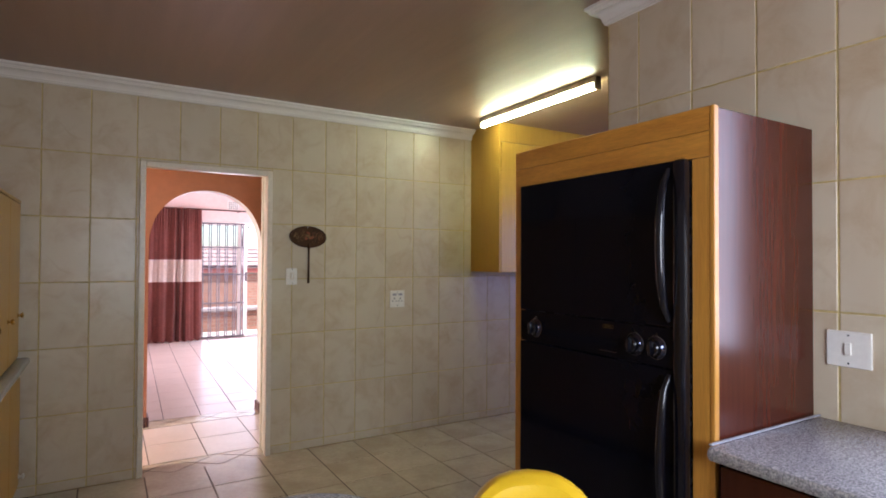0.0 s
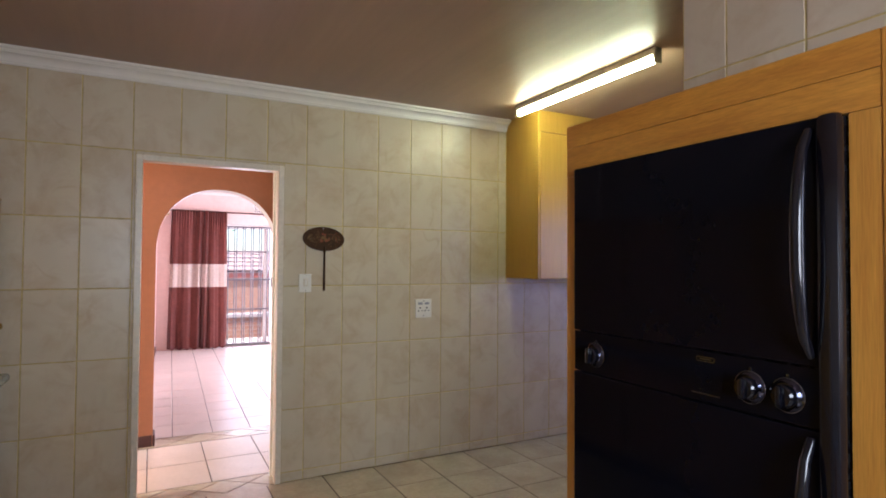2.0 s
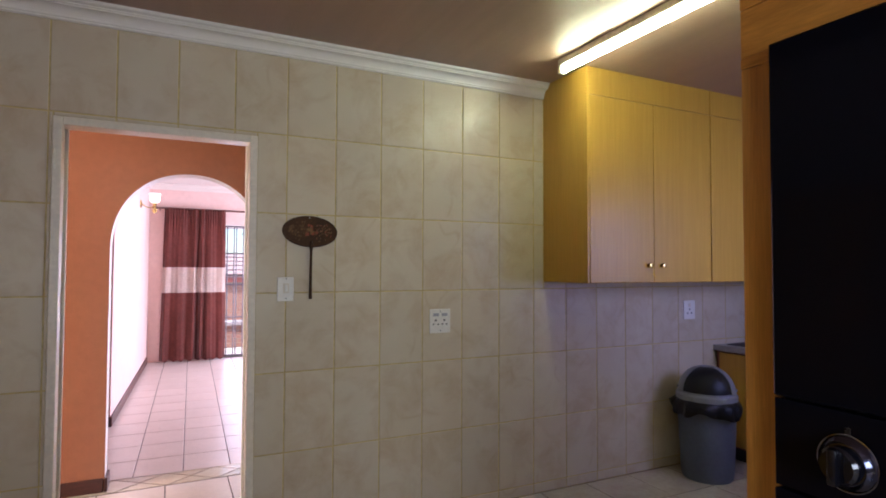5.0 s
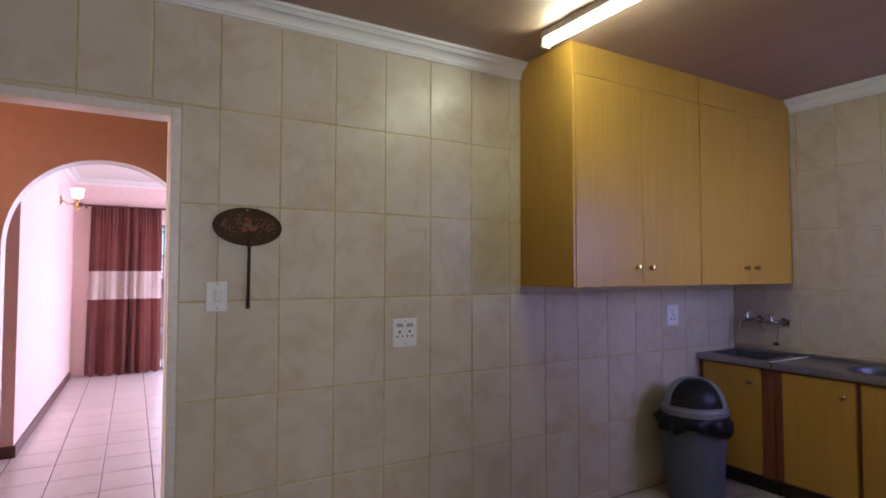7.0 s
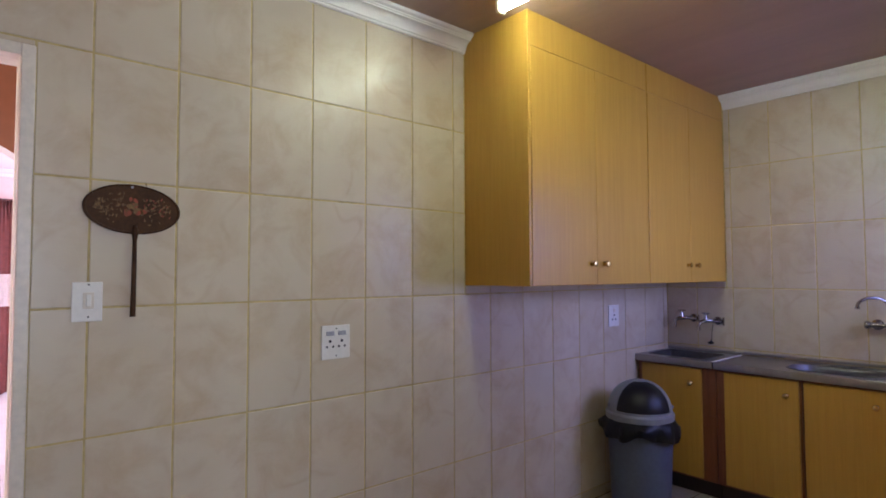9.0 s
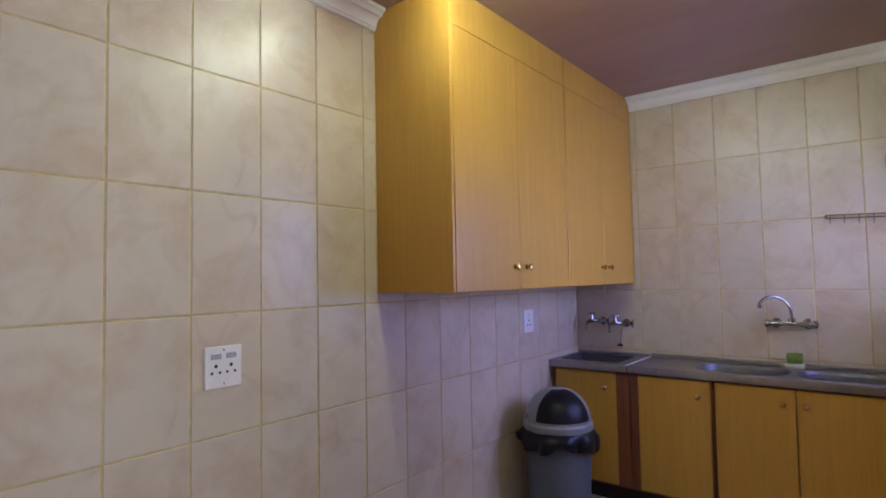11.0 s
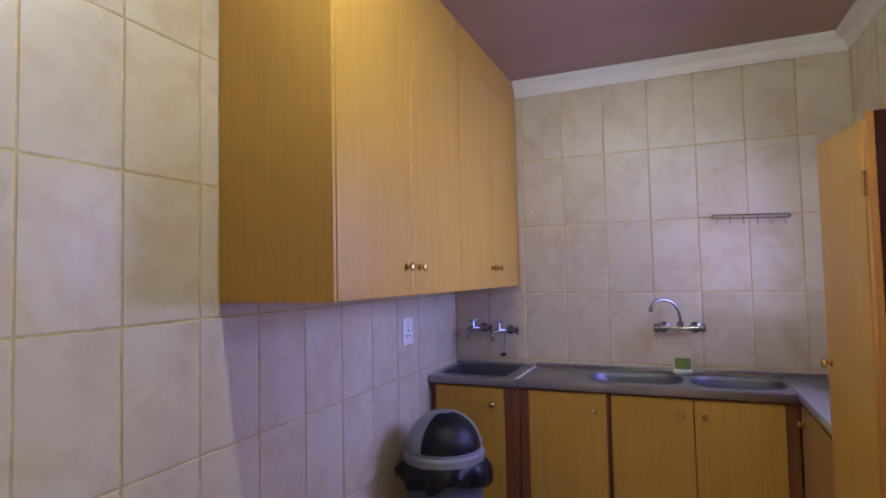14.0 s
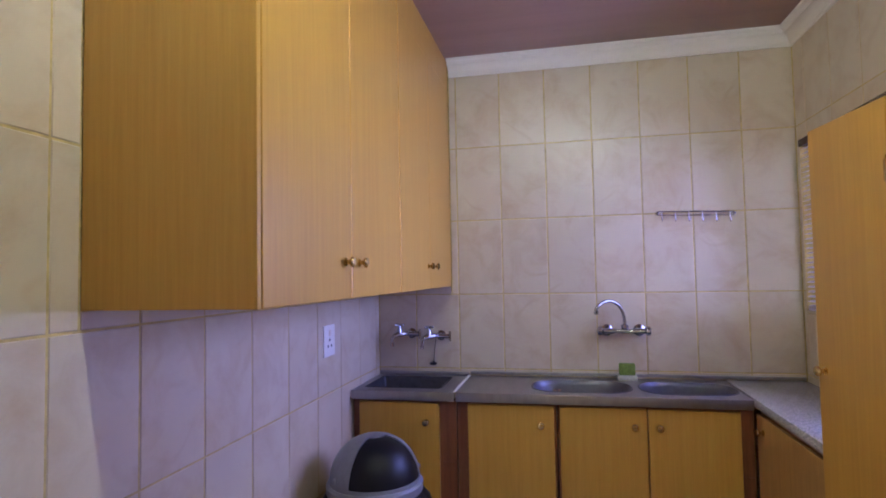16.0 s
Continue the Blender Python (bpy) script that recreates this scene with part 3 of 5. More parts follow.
sweep(bm, [(a, b + 0.055) for a, b in CORNICE], (0.2, LOUNGE_Y, FOOT), (XE, LOUNGE_Y, FOOT), (0, -1, 0))
for v in sweep_west(bm):
    v.co = SKEW @ v.co
solid("cornice_lounge", bm, M["white_paint"], "white lounge cornice", "cornice", kind="structure")


# ---- curtain, rod, gate and wall lamp ----
def curtain():
    """A gathered cloth hung from a rod: three sewn bands in one set of folds."""
    x0, x1, y, z0, z1 = 0.56, 1.39, LOUNGE_Y - 0.13, 0.02, 2.26
    ob = base("curtain", ((x0 + x1) / 2, y, 0), "maroon curtain with a cream band, reaching the floor", "curtain")
    n = 150

    def fold(u, z):
        k = (z - z0) / (z1 - z0)
        amp = 0.045 - 0.022 * k
        head = max(0.0, (k - 0.80) / 0.20)
        broad = sin(u * 2 * pi * 6.0 + 1.3 * sin(u * 9 + 0.8) + 0.5 * sin(u * 21) + 0.9 * (1 - k)) * (0.62 + 0.38 * sin(u * 11 + 2)) + 0.35 * sin(u * 2 * pi * 2.3 + 1.5 * k)
        fine = 0.10 * sin(u * 2 * pi * 14 + 1.9 * sin(u * 8.3) + 1.5 * k) + 0.6 * head * sin(u * 2 * pi * 22 + 2.0 * sin(u * 8.3))
        return amp * (1.25 * broad + fine)

    for nm, za, zb, m in (("lower_cloth", z0, 1.012, "curtain"), ("band", 1.012, 1.385, "curtain_band"), ("upper_cloth", 1.385, z1, "curtain")):
        bm = bmesh.new()
        rows = []
        for j in range(9):
            z = za + (zb - za) * j / 8
            flare = 0.04 * (1 - (z - z0) / (z1 - z0))
            rows.append([bm.verts.new((x0 - flare + (x1 - x0 + flare * 1.5) * i / n, y + fold(i / n, z), z + (0.012 * sin(i * 0.35) if (nm == "lower_cloth" and j == 0) else 0))) for i in range(n + 1)])
        for a, b in zip(rows, rows[1:]):
            for i in range(n):
                bm.faces.new((a[i], a[i + 1], b[i + 1], b[i]))
        bmesh.ops.solidify(bm, geom=bm.faces[:], thickness=0.003)
        part(nm, bm, M[m], ob, "cream band" if nm == "band" else "", smooth=True)
    return ob


curtain()
rod = base("curtain_rod", (0.45, LOUNGE_Y - 0.13, 2.25), "thin dark wooden curtain rod with a ball end", "curtain rod")
part("pole", tube(bmesh.new(), [(0.47, LOUNGE_Y - 0.13, 2.25), (3.4, LOUNGE_Y - 0.13, 2.235)], 0.014), M["skirting"], rod, smooth=True)
part("finial", lathe(bmesh.new(), (0.43, LOUNGE_Y - 0.13, 2.25), [(0.008, 0.045), (0.03, 0.02), (0.034, 0), (0.026, -0.02), (0.008, -0.03)], 14, 'X'), M["skirting"], rod, smooth=True)
for x in (0.50, 2.0, 3.3):
    part("bracket", bx((x - 0.012, LOUNGE_Y - 0.14, 2.22), (x + 0.012, LOUNGE_Y, 2.235), 0.003), M["skirting"], rod)


def sliding_door():
    """An aluminium sliding door with one leaf pushed open, behind a barred gate."""
    x0, x1, top = SLIDE
    y = LOUNGE_Y + 0.06
    ob = base("door_sliding", (x0, y, 0), "white aluminium sliding glass door, half open", "sliding door", kind="structure")
    for lo, hi in (((x0, y, 0), (x0 + 0.05, y + 0.08, top)), ((x1 - 0.05, y, 0), (x1, y + 0.08, top))):
        part("frame_upright", bx(lo, hi, 0.004), M["white_paint"], ob)
    part("frame_head", bx((x0 + 0.05, y, top - 0.06), (x1 - 0.05, y + 0.08, top), 0.004), M["white_paint"], ob)
    part("track", bx((x0 + 0.05, y, 0), (x1 - 0.05, y + 0.08, 0.03), 0.004), M["white_paint"], ob)
    for x in (2.12, 2.02):
        part("leaf_stile", bx((x, y + 0.02, 0.03), (x + 0.055, y + 0.055, top - 0.06), 0.004), M["white_paint"], ob)
    pane = part("pane", bx((x0 + 0.05, y + 0.03, 0.04), (2.02, y + 0.036, top - 0.06)), M["glass"], ob)
    pane.visible_shadow = False
    return ob


sliding_door()


def gate():
    """A folding security gate: round bars in pairs, three cross rails and a lock."""
    y = LOUNGE_Y + 0.02
    ob = base("security_gate", (1.4, y, 0.0), "grey barred security gate standing closed", "security gate")
    x0, x1 = 1.37, 2.13
    n = 6
    for i in range(n):
        x = x0 + 0.03 + (x1 - x0 - 0.09) * i / (n - 1)
        for dx in (0.0, 0.035):
            part("bar", tube(bmesh.new(), [(x + dx, y, 0.03), (x + dx, y, 2.02)], 0.0095, 8), M["gate"], ob, smooth=True)
    for z in (0.035, 0.62, 1.12, 1.60, 2.02):
        part("rail", bx((x0, y - 0.012, z - 0.011), (x1, y + 0.012, z + 0.011), 0.002), M["gate"], ob)
    part("lock_stile", bx((x1, y - 0.015, 0), (x1 + 0.045, y + 0.015, 2.03), 0.003), M["white_paint"], ob, "pale lock stile")
    part("lock", bx((x1 + 0.005, y - 0.03, 1.0), (x1 + 0.035, y - 0.0155, 1.16), 0.004), M["gate"], ob)
    return ob


gate()
vent = base("air_vent", (1.86, LOUNGE_Y, 2.3), "small perforated wall vent, cream", "air vent")
bm = bmesh.new()
for i in range(6):
    box(bm, (1.83 + i * 0.034, LOUNGE_Y - 0.006, 2.27), (1.83 + i * 0.034 + 0.014, LOUNGE_Y, 2.42))
for j in range(5):
    box(bm, (1.844, LOUNGE_Y - 0.005, 2.27 + j * 0.034), (2.0, LOUNGE_Y - 0.001, 2.27 + j * 0.034 + 0.014))
part("grille", bm, M["white_paint"], vent)
part("backing", bx((1.84, LOUNGE_Y - 0.002, 2.28), (2.0, LOUNGE_Y + 0.002, 2.41)), M["dark_hole"], vent)


def wall_lamp():
    p = SKEW @ Vector((0.2, 9.05, 2.17))
    ob = base("wall_lamp", p, "brass wall lamp with frosted tulip shades", "wall lamp")
    q = lambda dx, dy, dz: p + Vector((dx, dy, dz))
    part("backplate", lathe(bmesh.new(), p, [(0.02, 0.0), (0.055, 0.004), (0.05, 0.012), (0.02, 0.022)], 20, 'X'), M["brass"], ob, smooth=True)
    part("arm", tube(bmesh.new(), [q(0.02, 0, 0), q(0.07, 0, -0.035), q(0.12, 0, -0.04), q(0.155, 0, -0.01), q(0.16, 0, 0.02)], 0.007, 8), M["brass"], ob, smooth=True)
    part("drop", lathe(bmesh.new(), q(0.16, 0, -0.06), [(0.004, -0.05), (0.025, -0.03), (0.03, -0.01), (0.012, 0.02), (0.02, 0.06), (0.03, 0.075)], 16), M["brass"], ob, smooth=True)
    part("shade", lathe(bmesh.new(), q(0.16, 0, 0.02), [(0.025, 0.0), (0.055, 0.02), (0.062, 0.05), (0.055, 0.085), (0.072, 0.115), (0.068, 0.116), (0.05, 0.086), (0.05, 0.02), (0.02, 0.004)], 20), M["sconce_glass"], ob, "frosted glass shade", smooth=True)
    return ob


wall_lamp()


# ---- outside the sliding door ----
def outbuilding():
    """A low face-brick outbuilding with a tiled roof seen across the yard."""
    y, z1 = 16.2, 1.0
    ob = base("outbuilding", (3.0, y, -0.12), "low face-brick outbuilding with a red tiled roof", "building")
    part("wall", bx((-4, y, -0.12), (9, y + 0.22, z1)), M["mortar"], ob)
    part("fascia", bx((-4.2, y - 0.10, z1 + 0.0), (9.2, y - 0.07, z1 + 0.15), 0.004), M["fascia"], ob)
    slope = radians(22)
    deck = Matrix.Translation((0, y - 0.13, z1 + 0.15)) @ Matrix.Rotation(slope, 4, 'X')
    part("roof_deck", bx((-4.3, 0, -0.03), (9.3, 1.55, 0.0), 0, deck), M["roof_tile"], ob)
    bm = bmesh.new()
    for j in range(5):
        for i in range(46):
            x = -1.5 + i * 0.17
            box(bm, (x, 0, 0.012), (x + 0.165, 0.33, 0.036 + 0.006 * (i % 2)), 0, deck @ Matrix.Translation((0, j * 0.30, 0.03)) @ Matrix.Rotation(radians(-6), 4, 'X'))
    r = part("roof_tiles", bm, M["roof_tile"], ob)
    r["kind"] = "stuff"
    bm = bmesh.new()
    for j in range(14):
        for i in range(34):
            x = 0.6 + i * 0.15 + (0.075 if j % 2 else 0)
            box(bm, (x, y - 0.012, -0.1 + j * 0.076), (x + 0.138, y + 0.002, -0.1 + j * 0.076 + 0.064))
    r = part("bricks", bm, M["brick"], ob)
    r["kind"] = "stuff"
    return ob


outbuilding()


def planter():
    ob = base("garden_wall", (3.0, 12.4, -0.12), "low face-brick garden wall", "garden wall")
    part("core", bx((0.0, 12.4, -0.12), (6.5, 12.62, 0.30)), M["mortar"], ob)
    part("coping", bx((-0.02, 12.34, 0.30), (6.52, 12.68, 0.37), 0.01), M["outer_plaster"], ob)
    bm = bmesh.new()
    for j in range(5):
        for i in range(26):
            x = 0.05 + i * 0.235 + (0.117 if j % 2 else 0)
            box(bm, (x, 12.388, -0.11 + j * 0.081), (x + 0.223, 12.402, -0.11 + j * 0.081 + 0.07))
    r = part("bricks", bm, M["brick"], ob)
    r["kind"] = "stuff"
    return ob


planter()


def tree(at, height, spread, seed):
    """A tapered, forked trunk with a loose crown of many small leaves."""
    rnd = random.Random(seed)
    ob = base("tree", at, "leafy green garden tree", "tree", group="garden trees")
    bm = bmesh.new()
    p = Vector(at)
    fork = p + Vector((0.1, 0, height * 0.4))
    tube(bm, [p, p + Vector((0.05, 0.03, height * 0.2)), fork], [0.16, 0.13, 0.10], 10)
    tips = []
    for k in range(7):
        a = 2 * pi * k / 7 + rnd.random()
        tip = fork + Vector((cos(a) * spread * 0.7, sin(a) * spread * 0.7, height * (0.2 + 0.35 * rnd.random())))
        tube(bm, [fork, fork.lerp(tip, 0.5) + Vector((0, 0, 0.12)), tip], [0.07, 0.045, 0.015], 7)
        tips.append(tip)
    part("trunk", bm, M["bark"], ob, smooth=True)
    vs, fs = [], []
    for i in range(3800):
        c = rnd.choice(tips) + Vector((rnd.gauss(0, 1), rnd.gauss(0, 1), rnd.gauss(0, 0.8))) * spread * 0.27
        a = Vector((rnd.gauss(0, 1), rnd.gauss(0, 1), rnd.gauss(0, 0.5))).normalized()
        b = a.orthogonal().normalized()
        s = 0.06 + 0.07 * rnd.random()
        k = len(vs)
        vs += [c - a * s, c + b * s * 0.4, c + a * s, c - b * s * 0.4]
        fs.append((k, k + 1, k + 2, k + 3))
    me = bpy.data.meshes.new("crown")
    me.from_pydata([tuple(v) for v in vs], [], fs)
    me.materials.append(M["leaf"])
    crown = new("crown", me)
    crown.parent = ob
    crown.matrix_parent_inverse = Matrix.Translation(-Vector(ob.location))
    crown["kind"] = "stuff"
    return ob


for i, (x, y, h, s) in enumerate(((1.2, 21, 6.0, 2.6), (4.4, 22, 6.5, 2.8), (7.5, 21, 6.0, 2.6), (-2.5, 22, 6.4, 2.6))):
    tree((x, y, -0.12), h, s, 11 + i)


# ---- the fluorescent batten on the ceiling ----
def batten():
    x, ya, yb = 2.60, 2.44, 3.70
    ob = base("fluorescent_light", (x, (ya + yb) / 2, CEIL), "lit fluorescent tube on a batten fixed to the ceiling", "ceiling light")
    part("body", bx((x - 0.025, ya, CEIL - 0.038), (x + 0.025, yb, CEIL), 0.006), M["tube_body"], ob)
    for y in (ya, yb):
        s = 1 if y == ya else -1
        part("end_cap", bx((x - 0.026, y, CEIL - 0.085), (x + 0.026, y + s * 0.02, CEIL - 0.002), 0.008), M["tube_body"], ob)
    part("tube", tube(bmesh.new(), [(x, ya + 0.021, CEIL - 0.062), (x, yb - 0.021, CEIL - 0.062)], 0.017, 16), M["tube"], ob, "translucent white tube", smooth=True)
    return ob


batten()


# ---- oven housing and double oven ----
def housing():
    x0, x1, y0, y1, top = 1.399, XK - 0.003, 0.893, 1.744, 1.848
    ob = base("oven_housing", (x0, y0, 0), "tall oven housing, orange wood frame with a dark mahogany side", "oven housing")
    part("side_panel", bx((x0 + 0.02, y0 + 0.004, 0), (x1, y0 + 0.02, top - 0.004), 0.002), M["mahogany_gloss"], ob, "dark reddish mahogany panel")
    part("side_panel", bx((x0 + 0.02, y1 - 0.018, 0), (x1, y1, top), 0.002), M["mahogany"], ob, "dark reddish mahogany panel")
    part("edge_strip", bx((x0 - 0.002, y0, 0), (x0 + 0.0198, y0 + 0.014, top), 0.003), M["meranti_v"], ob)
    part("stile", bx((x0, y0 + 0.0142, 0), (x0 + 0.02, y0 + 0.068, 1.709), 0.002), M["meranti_v"], ob)
    part("stile", bx((x0, y1 - 0.053, 0), (x0 + 0.0198, y1, 1.693), 0.002), M["meranti_v"], ob)
    part("rail_end", bx((x0, y1 - 0.053, 1.6933), (x0 + 0.0198, y1, 1.7092), 0.0005), M["meranti"], ob)
    part("top_rail", bx((x0, y0 + 0.0142, 1.7095), (x0 + 0.02, y1, 1.78), 0.0015), M["meranti"], ob)
    part("top_rail", bx((x0 - 0.001, y0 + 0.0142, 1.7805), (x0 + 0.02, y1, top), 0.0015), M["meranti"], ob)
    part("top", bx((x0 + 0.0202, y0 + 0.0202, top - 0.02), (x1, y1 - 0.0185, top - 0.002)), M["mahogany"], ob)
    part("lower_panel", bx((x0 + 0.001, y0 + 0.0685, 0.09), (x0 + 0.019, y1 - 0.0535, 0.395), 0.002), M["meranti"], ob)
    return ob


housing()


def oven():
    xf, y0, y1 = 1.380, 0.962, 1.690
    ob = base("double_oven", (xf, y0, 0.40), "glossy black built-in double oven with two long handles", "oven")
    part("body", bx((1.40, y0 + 0.004, 0.402), (1.86, y1 - 0.004, 1.705)), M["black_plastic"], ob)
    part("upper_door", bx((xf, y0 + 0.042, 1.235), (1.3995, y1, 1.709), 0.003), M["black_gloss"], ob)
    panel = part("control_panel", bx((xf + 0.003, y0 + 0.042, 1.118), (1.3995, y1, 1.232), 0.001), M["black_gloss"], ob)
    part("lower_door", bx((xf, y0 + 0.042, 0.402), (1.3995, y1, 1.115), 0.003), M["black_gloss"], ob)
    part("edge_trim", bx((xf - 0.014, y0, 0.402), (1.3995, y0 + 0.041, 1.712), 0.012), M["black_handle"], ob, smooth=True)
    for za, zb in ((1.255, 1.685), (0.62, 1.10)):
        bm = bmesh.new()
        yh = y0 + 0.057
        n = 12
        path = [(xf - 0.002 - 0.042 * sin(pi * i / n) ** 0.45, yh, za + (zb - za) * i / n) for i in range(n + 1)]
        tube(bm, path, [0.009 + 0.005 * sin(pi * i / n) for i in range(n + 1)], 10)
        part("handle", bm, M["black_handle"], ob, "curved glossy black handle", smooth=True)
    for y in (1.600, 1.143, 1.065):
        bm = bmesh.new()
        lathe(bm, (xf + 0.003, y, 1.172), [(0.033, 0.0), (0.033, -0.0015), (0.0315, -0.0025), (0.0295, -0.0035), (0.0245, -0.011), (0.022, -0.0115)], 28, 'X')
        d = part("dial", bm, M["dial_metal"], ob, "dark polished dial", smooth=True)
        part("dial_ring", lathe(bmesh.new(), (xf + 0.003, y, 1.172), [(0.0332, -0.0002), (0.0345, -0.0006), (0.0345, -0.003), (0.0332, -0.0034)], 30, 'X', caps=False), M["dark_chrome"], d, "thin chrome ring", smooth=True)
        bm = bmesh.new()
        lathe(bm, (xf - 0.0070, y, 1.172), [(0.0225, 0.0), (0.0225, -0.012), (0.019, -0.016), (0.004, -0.017)], 24, 'X')
        box(bm, (xf - 0.034, y - 0.006, 1.150), (xf - 0.022, y + 0.006, 1.194), 0.004)
        part("dial_grip", bm, M["black_handle"], d, smooth=True)
        part("scale_mark", bx((xf + 0.0015, y - 0.003, 1.206), (xf + 0.0032, y + 0.003, 1.214)), M["black_plastic"], ob)
    bm = bmesh.new()
    for a, b, c, d in ((1.226, 1.273, 1.2175, 1.2195), (1.226, 1.273, 1.208, 1.210), (1.226, 1.228, 1.208, 1.2195), (1.271, 1.273, 1.208, 1.2195), (1.235, 1.264, 1.2125, 1.2155)):
        box(bm, (xf + 0.0015, a, c), (xf + 0.0032, b, d))
    part("name_plate", bm, M["dark_chrome"], ob, "small pale rounded plate")
    part("clock_window", bx((xf + 0.0018, 1.205, 1.146), (xf + 0.0034, 1.288, 1.196), 0.0005), M["black_gloss"], ob)
    part("button_strip", bx((xf - 0.001, 1.212, 1.1345), (xf + 0.003, 1.284, 1.1375), 0.001), M["dark_chrome"], ob, "thin pale button strip")
    return ob


oven()


# ---- worktops of the kitchen ----
def bullnose(bm, outline, z0, z1):
    """A slab with a rounded rim, from its outline."""
    c = Vector((sum(p[0] for p in outline) / len(outline), sum(p[1] for p in outline) / len(outline), 0))
    loops = []
    h = (z1 - z0) / 2
    for k in range(9):
        a = -pi / 2 + pi * k / 8
        inset = h * 0.8 * (1 - cos(a))
        loops.append([Vector((p[0], p[1], 0)) + (c - Vector((p[0], p[1], 0))).normalized() * inset + Vector((0, 0, (z0 + z1) / 2 + h * sin(a))) for p in outline])
    rings(bm, loops)
    return bm


ob = base("worktop", (1.35, 0.88, 0.90), "grey speckled granite worktop with a rounded front edge", "worktop")
part("slab", bx((1.345, Y0, 0.905), (XK, 0.888, 0.943), 0.014), M["granite"], ob, smooth=True)
part("sealed_joint", bx((1.36, 0.877, 0.9432), (XK - 0.001, 0.8875, 0.948), 0.002), M["sealant"], ob, "pale sealed joint")


def base_unit(name, x0, x1, y0, y1, z1, face, doors, label, wood="oak", frame="mahogany", group="", knob_mat="brass", plinth=0.1, hollow=False):
    """A floor cupboard: carcass, plinth, and doors with knobs. face: the way its front looks."""
    ob = base(name, ((x0 + x1) / 2, (y0 + y1) / 2, 0), label, "cupboard", group)
    t = 0.018
    if face == 'W':
        bm = bx((x0 + t, y0 + 0.002, plinth), (x1, y1 - 0.002, 0.5 if hollow else z1), 0.002)
        if hollow:
            box(bm, (x0 + t, y0 + 0.002, 0.501), (x0 + t + 0.02, y1 - 0.002, z1))
            box(bm, (x0 + t + 0.021, y0 + 0.002, 0.501), (x1, y0 + 0.018, z1))
            box(bm, (x0 + t + 0.021, y1 - 0.018, 0.501), (x1, y1 - 0.002, z1))
        part("body", bm, M[frame], ob)
        part("plinth", bx((x0 + 0.06, y0 + 0.002, 0), (x1, y1 - 0.002, plinth - 0.001)), M["dark_plinth"], ob)
    elif face == 'E':
        part("body", bx((x0, y0 + 0.002, plinth), (x1 - t, y1 - 0.002, z1), 0.002), M[frame], ob)
        part("plinth", bx((x0, y0 + 0.002, 0), (x1 - 0.06, y1 - 0.002, plinth - 0.001)), M["dark_plinth"], ob)
    else:
        part("body", bx((x0, y0, plinth), (x1, y1 - t, z1), 0.002), M[frame], ob)
        part("plinth", bx((x0, y0, 0), (x1, y1 - 0.06, plinth - 0.001)), M["dark_plinth"], ob)
    for a, b, za, zb, kpos, kz in doors:
        if face == 'W':
            d = part("door", bx((x0 - 0.002, a, za), (x0 + t - 0.001, b, zb), 0.003), M[wood], ob)
            knob("knob", d, (x0 - 0.002, kpos, kz), (-1, 0, 0), M[knob_mat])
        elif face == 'E':
            d = part("door", bx((x1 - t + 0.001, a, za), (x1 + 0.002, b, zb), 0.003), M[wood], ob)
            knob("knob", d, (x1 + 0.002, kpos, kz), (1, 0, 0), M[knob_mat])
        else:
            d = part("door", bx((a, y1 - t + 0.001, za), (b, y1 + 0.002, zb), 0.003), M[wood], ob)
            knob("knob", d, (kpos, y1 + 0.002, kz), (0, 1, 0), M[knob_mat])
    return ob


for i in range(2):
    y1 = 0.875 - i * 0.7
    base_unit("floor_cupboard", 1.385, XK - 0.002, y1 - 0.698, y1, 0.904, 'W', [(y1 - 0.694, y1 - 0.352, 0.11, 0.89, y1 - 0.39, 0.78), (y1 - 0.346, y1 - 0.004, 0.11, 0.89, y1 - 0.31, 0.78)],
              "dark mahogany floor cupboard under the granite worktop", wood="mahogany", group="worktop cupboards")

# dresser by the west wall
for i in range(3):
    y1 = 4.05 - i * 0.8
    base_unit("dresser_base", XW + 0.002, -0.42, y1 - 0.798, y1, 0.794, 'E', [(y1 - 0.79, y1 - 0.402, 0.11, 0.78, y1 - 0.44, 0.16), (y1 - 0.396, y1 - 0.006, 0.11, 0.78, y1 - 0.03, 0.16)],
              "oak floor cupboard with white knobs", frame="oak_edge", group="west cupboards", knob_mat="white_plastic")
    ob = base("wall_cupboard", (-0.7, y1 - 0.4, 0.838), "oak cupboard standing on the west worktop", "cupboard", group="west upper cupboards")
    part("body", bx((XW + 0.002, y1 - 0.798, 0.8382), (-0.449, y1 - 0.002, 1.735), 0.002), M["oak_edge"], ob)
    part("cornice", bx((XW + 0.002, y1 - 0.798, 1.7355), (-0.428, y1 - 0.0, 1.752), 0.004), M["oak"], ob)
    for a, b, k in ((y1 - 0.79, y1 - 0.402, y1 - 0.44), (y1 - 0.396, y1 - 0.006, y1 - 0.06)):
        d = part("door", bx((-0.448, a, 0.845), (-0.43, b, 1.730), 0.003), M["oak"], ob)
        knob("knob", d, (-0.43, k, 1.09), (1, 0, 0), M["brass"])
ob = base("west_worktop", (-0.6, 3.0, 0.796), "grey speckled granite worktop under oak cupboards", "worktop")
part("slab", bx((XW, 1.62, 0.796), (-0.375, 4.07, 0.838), 0.016), M["granite"], ob, smooth=True)


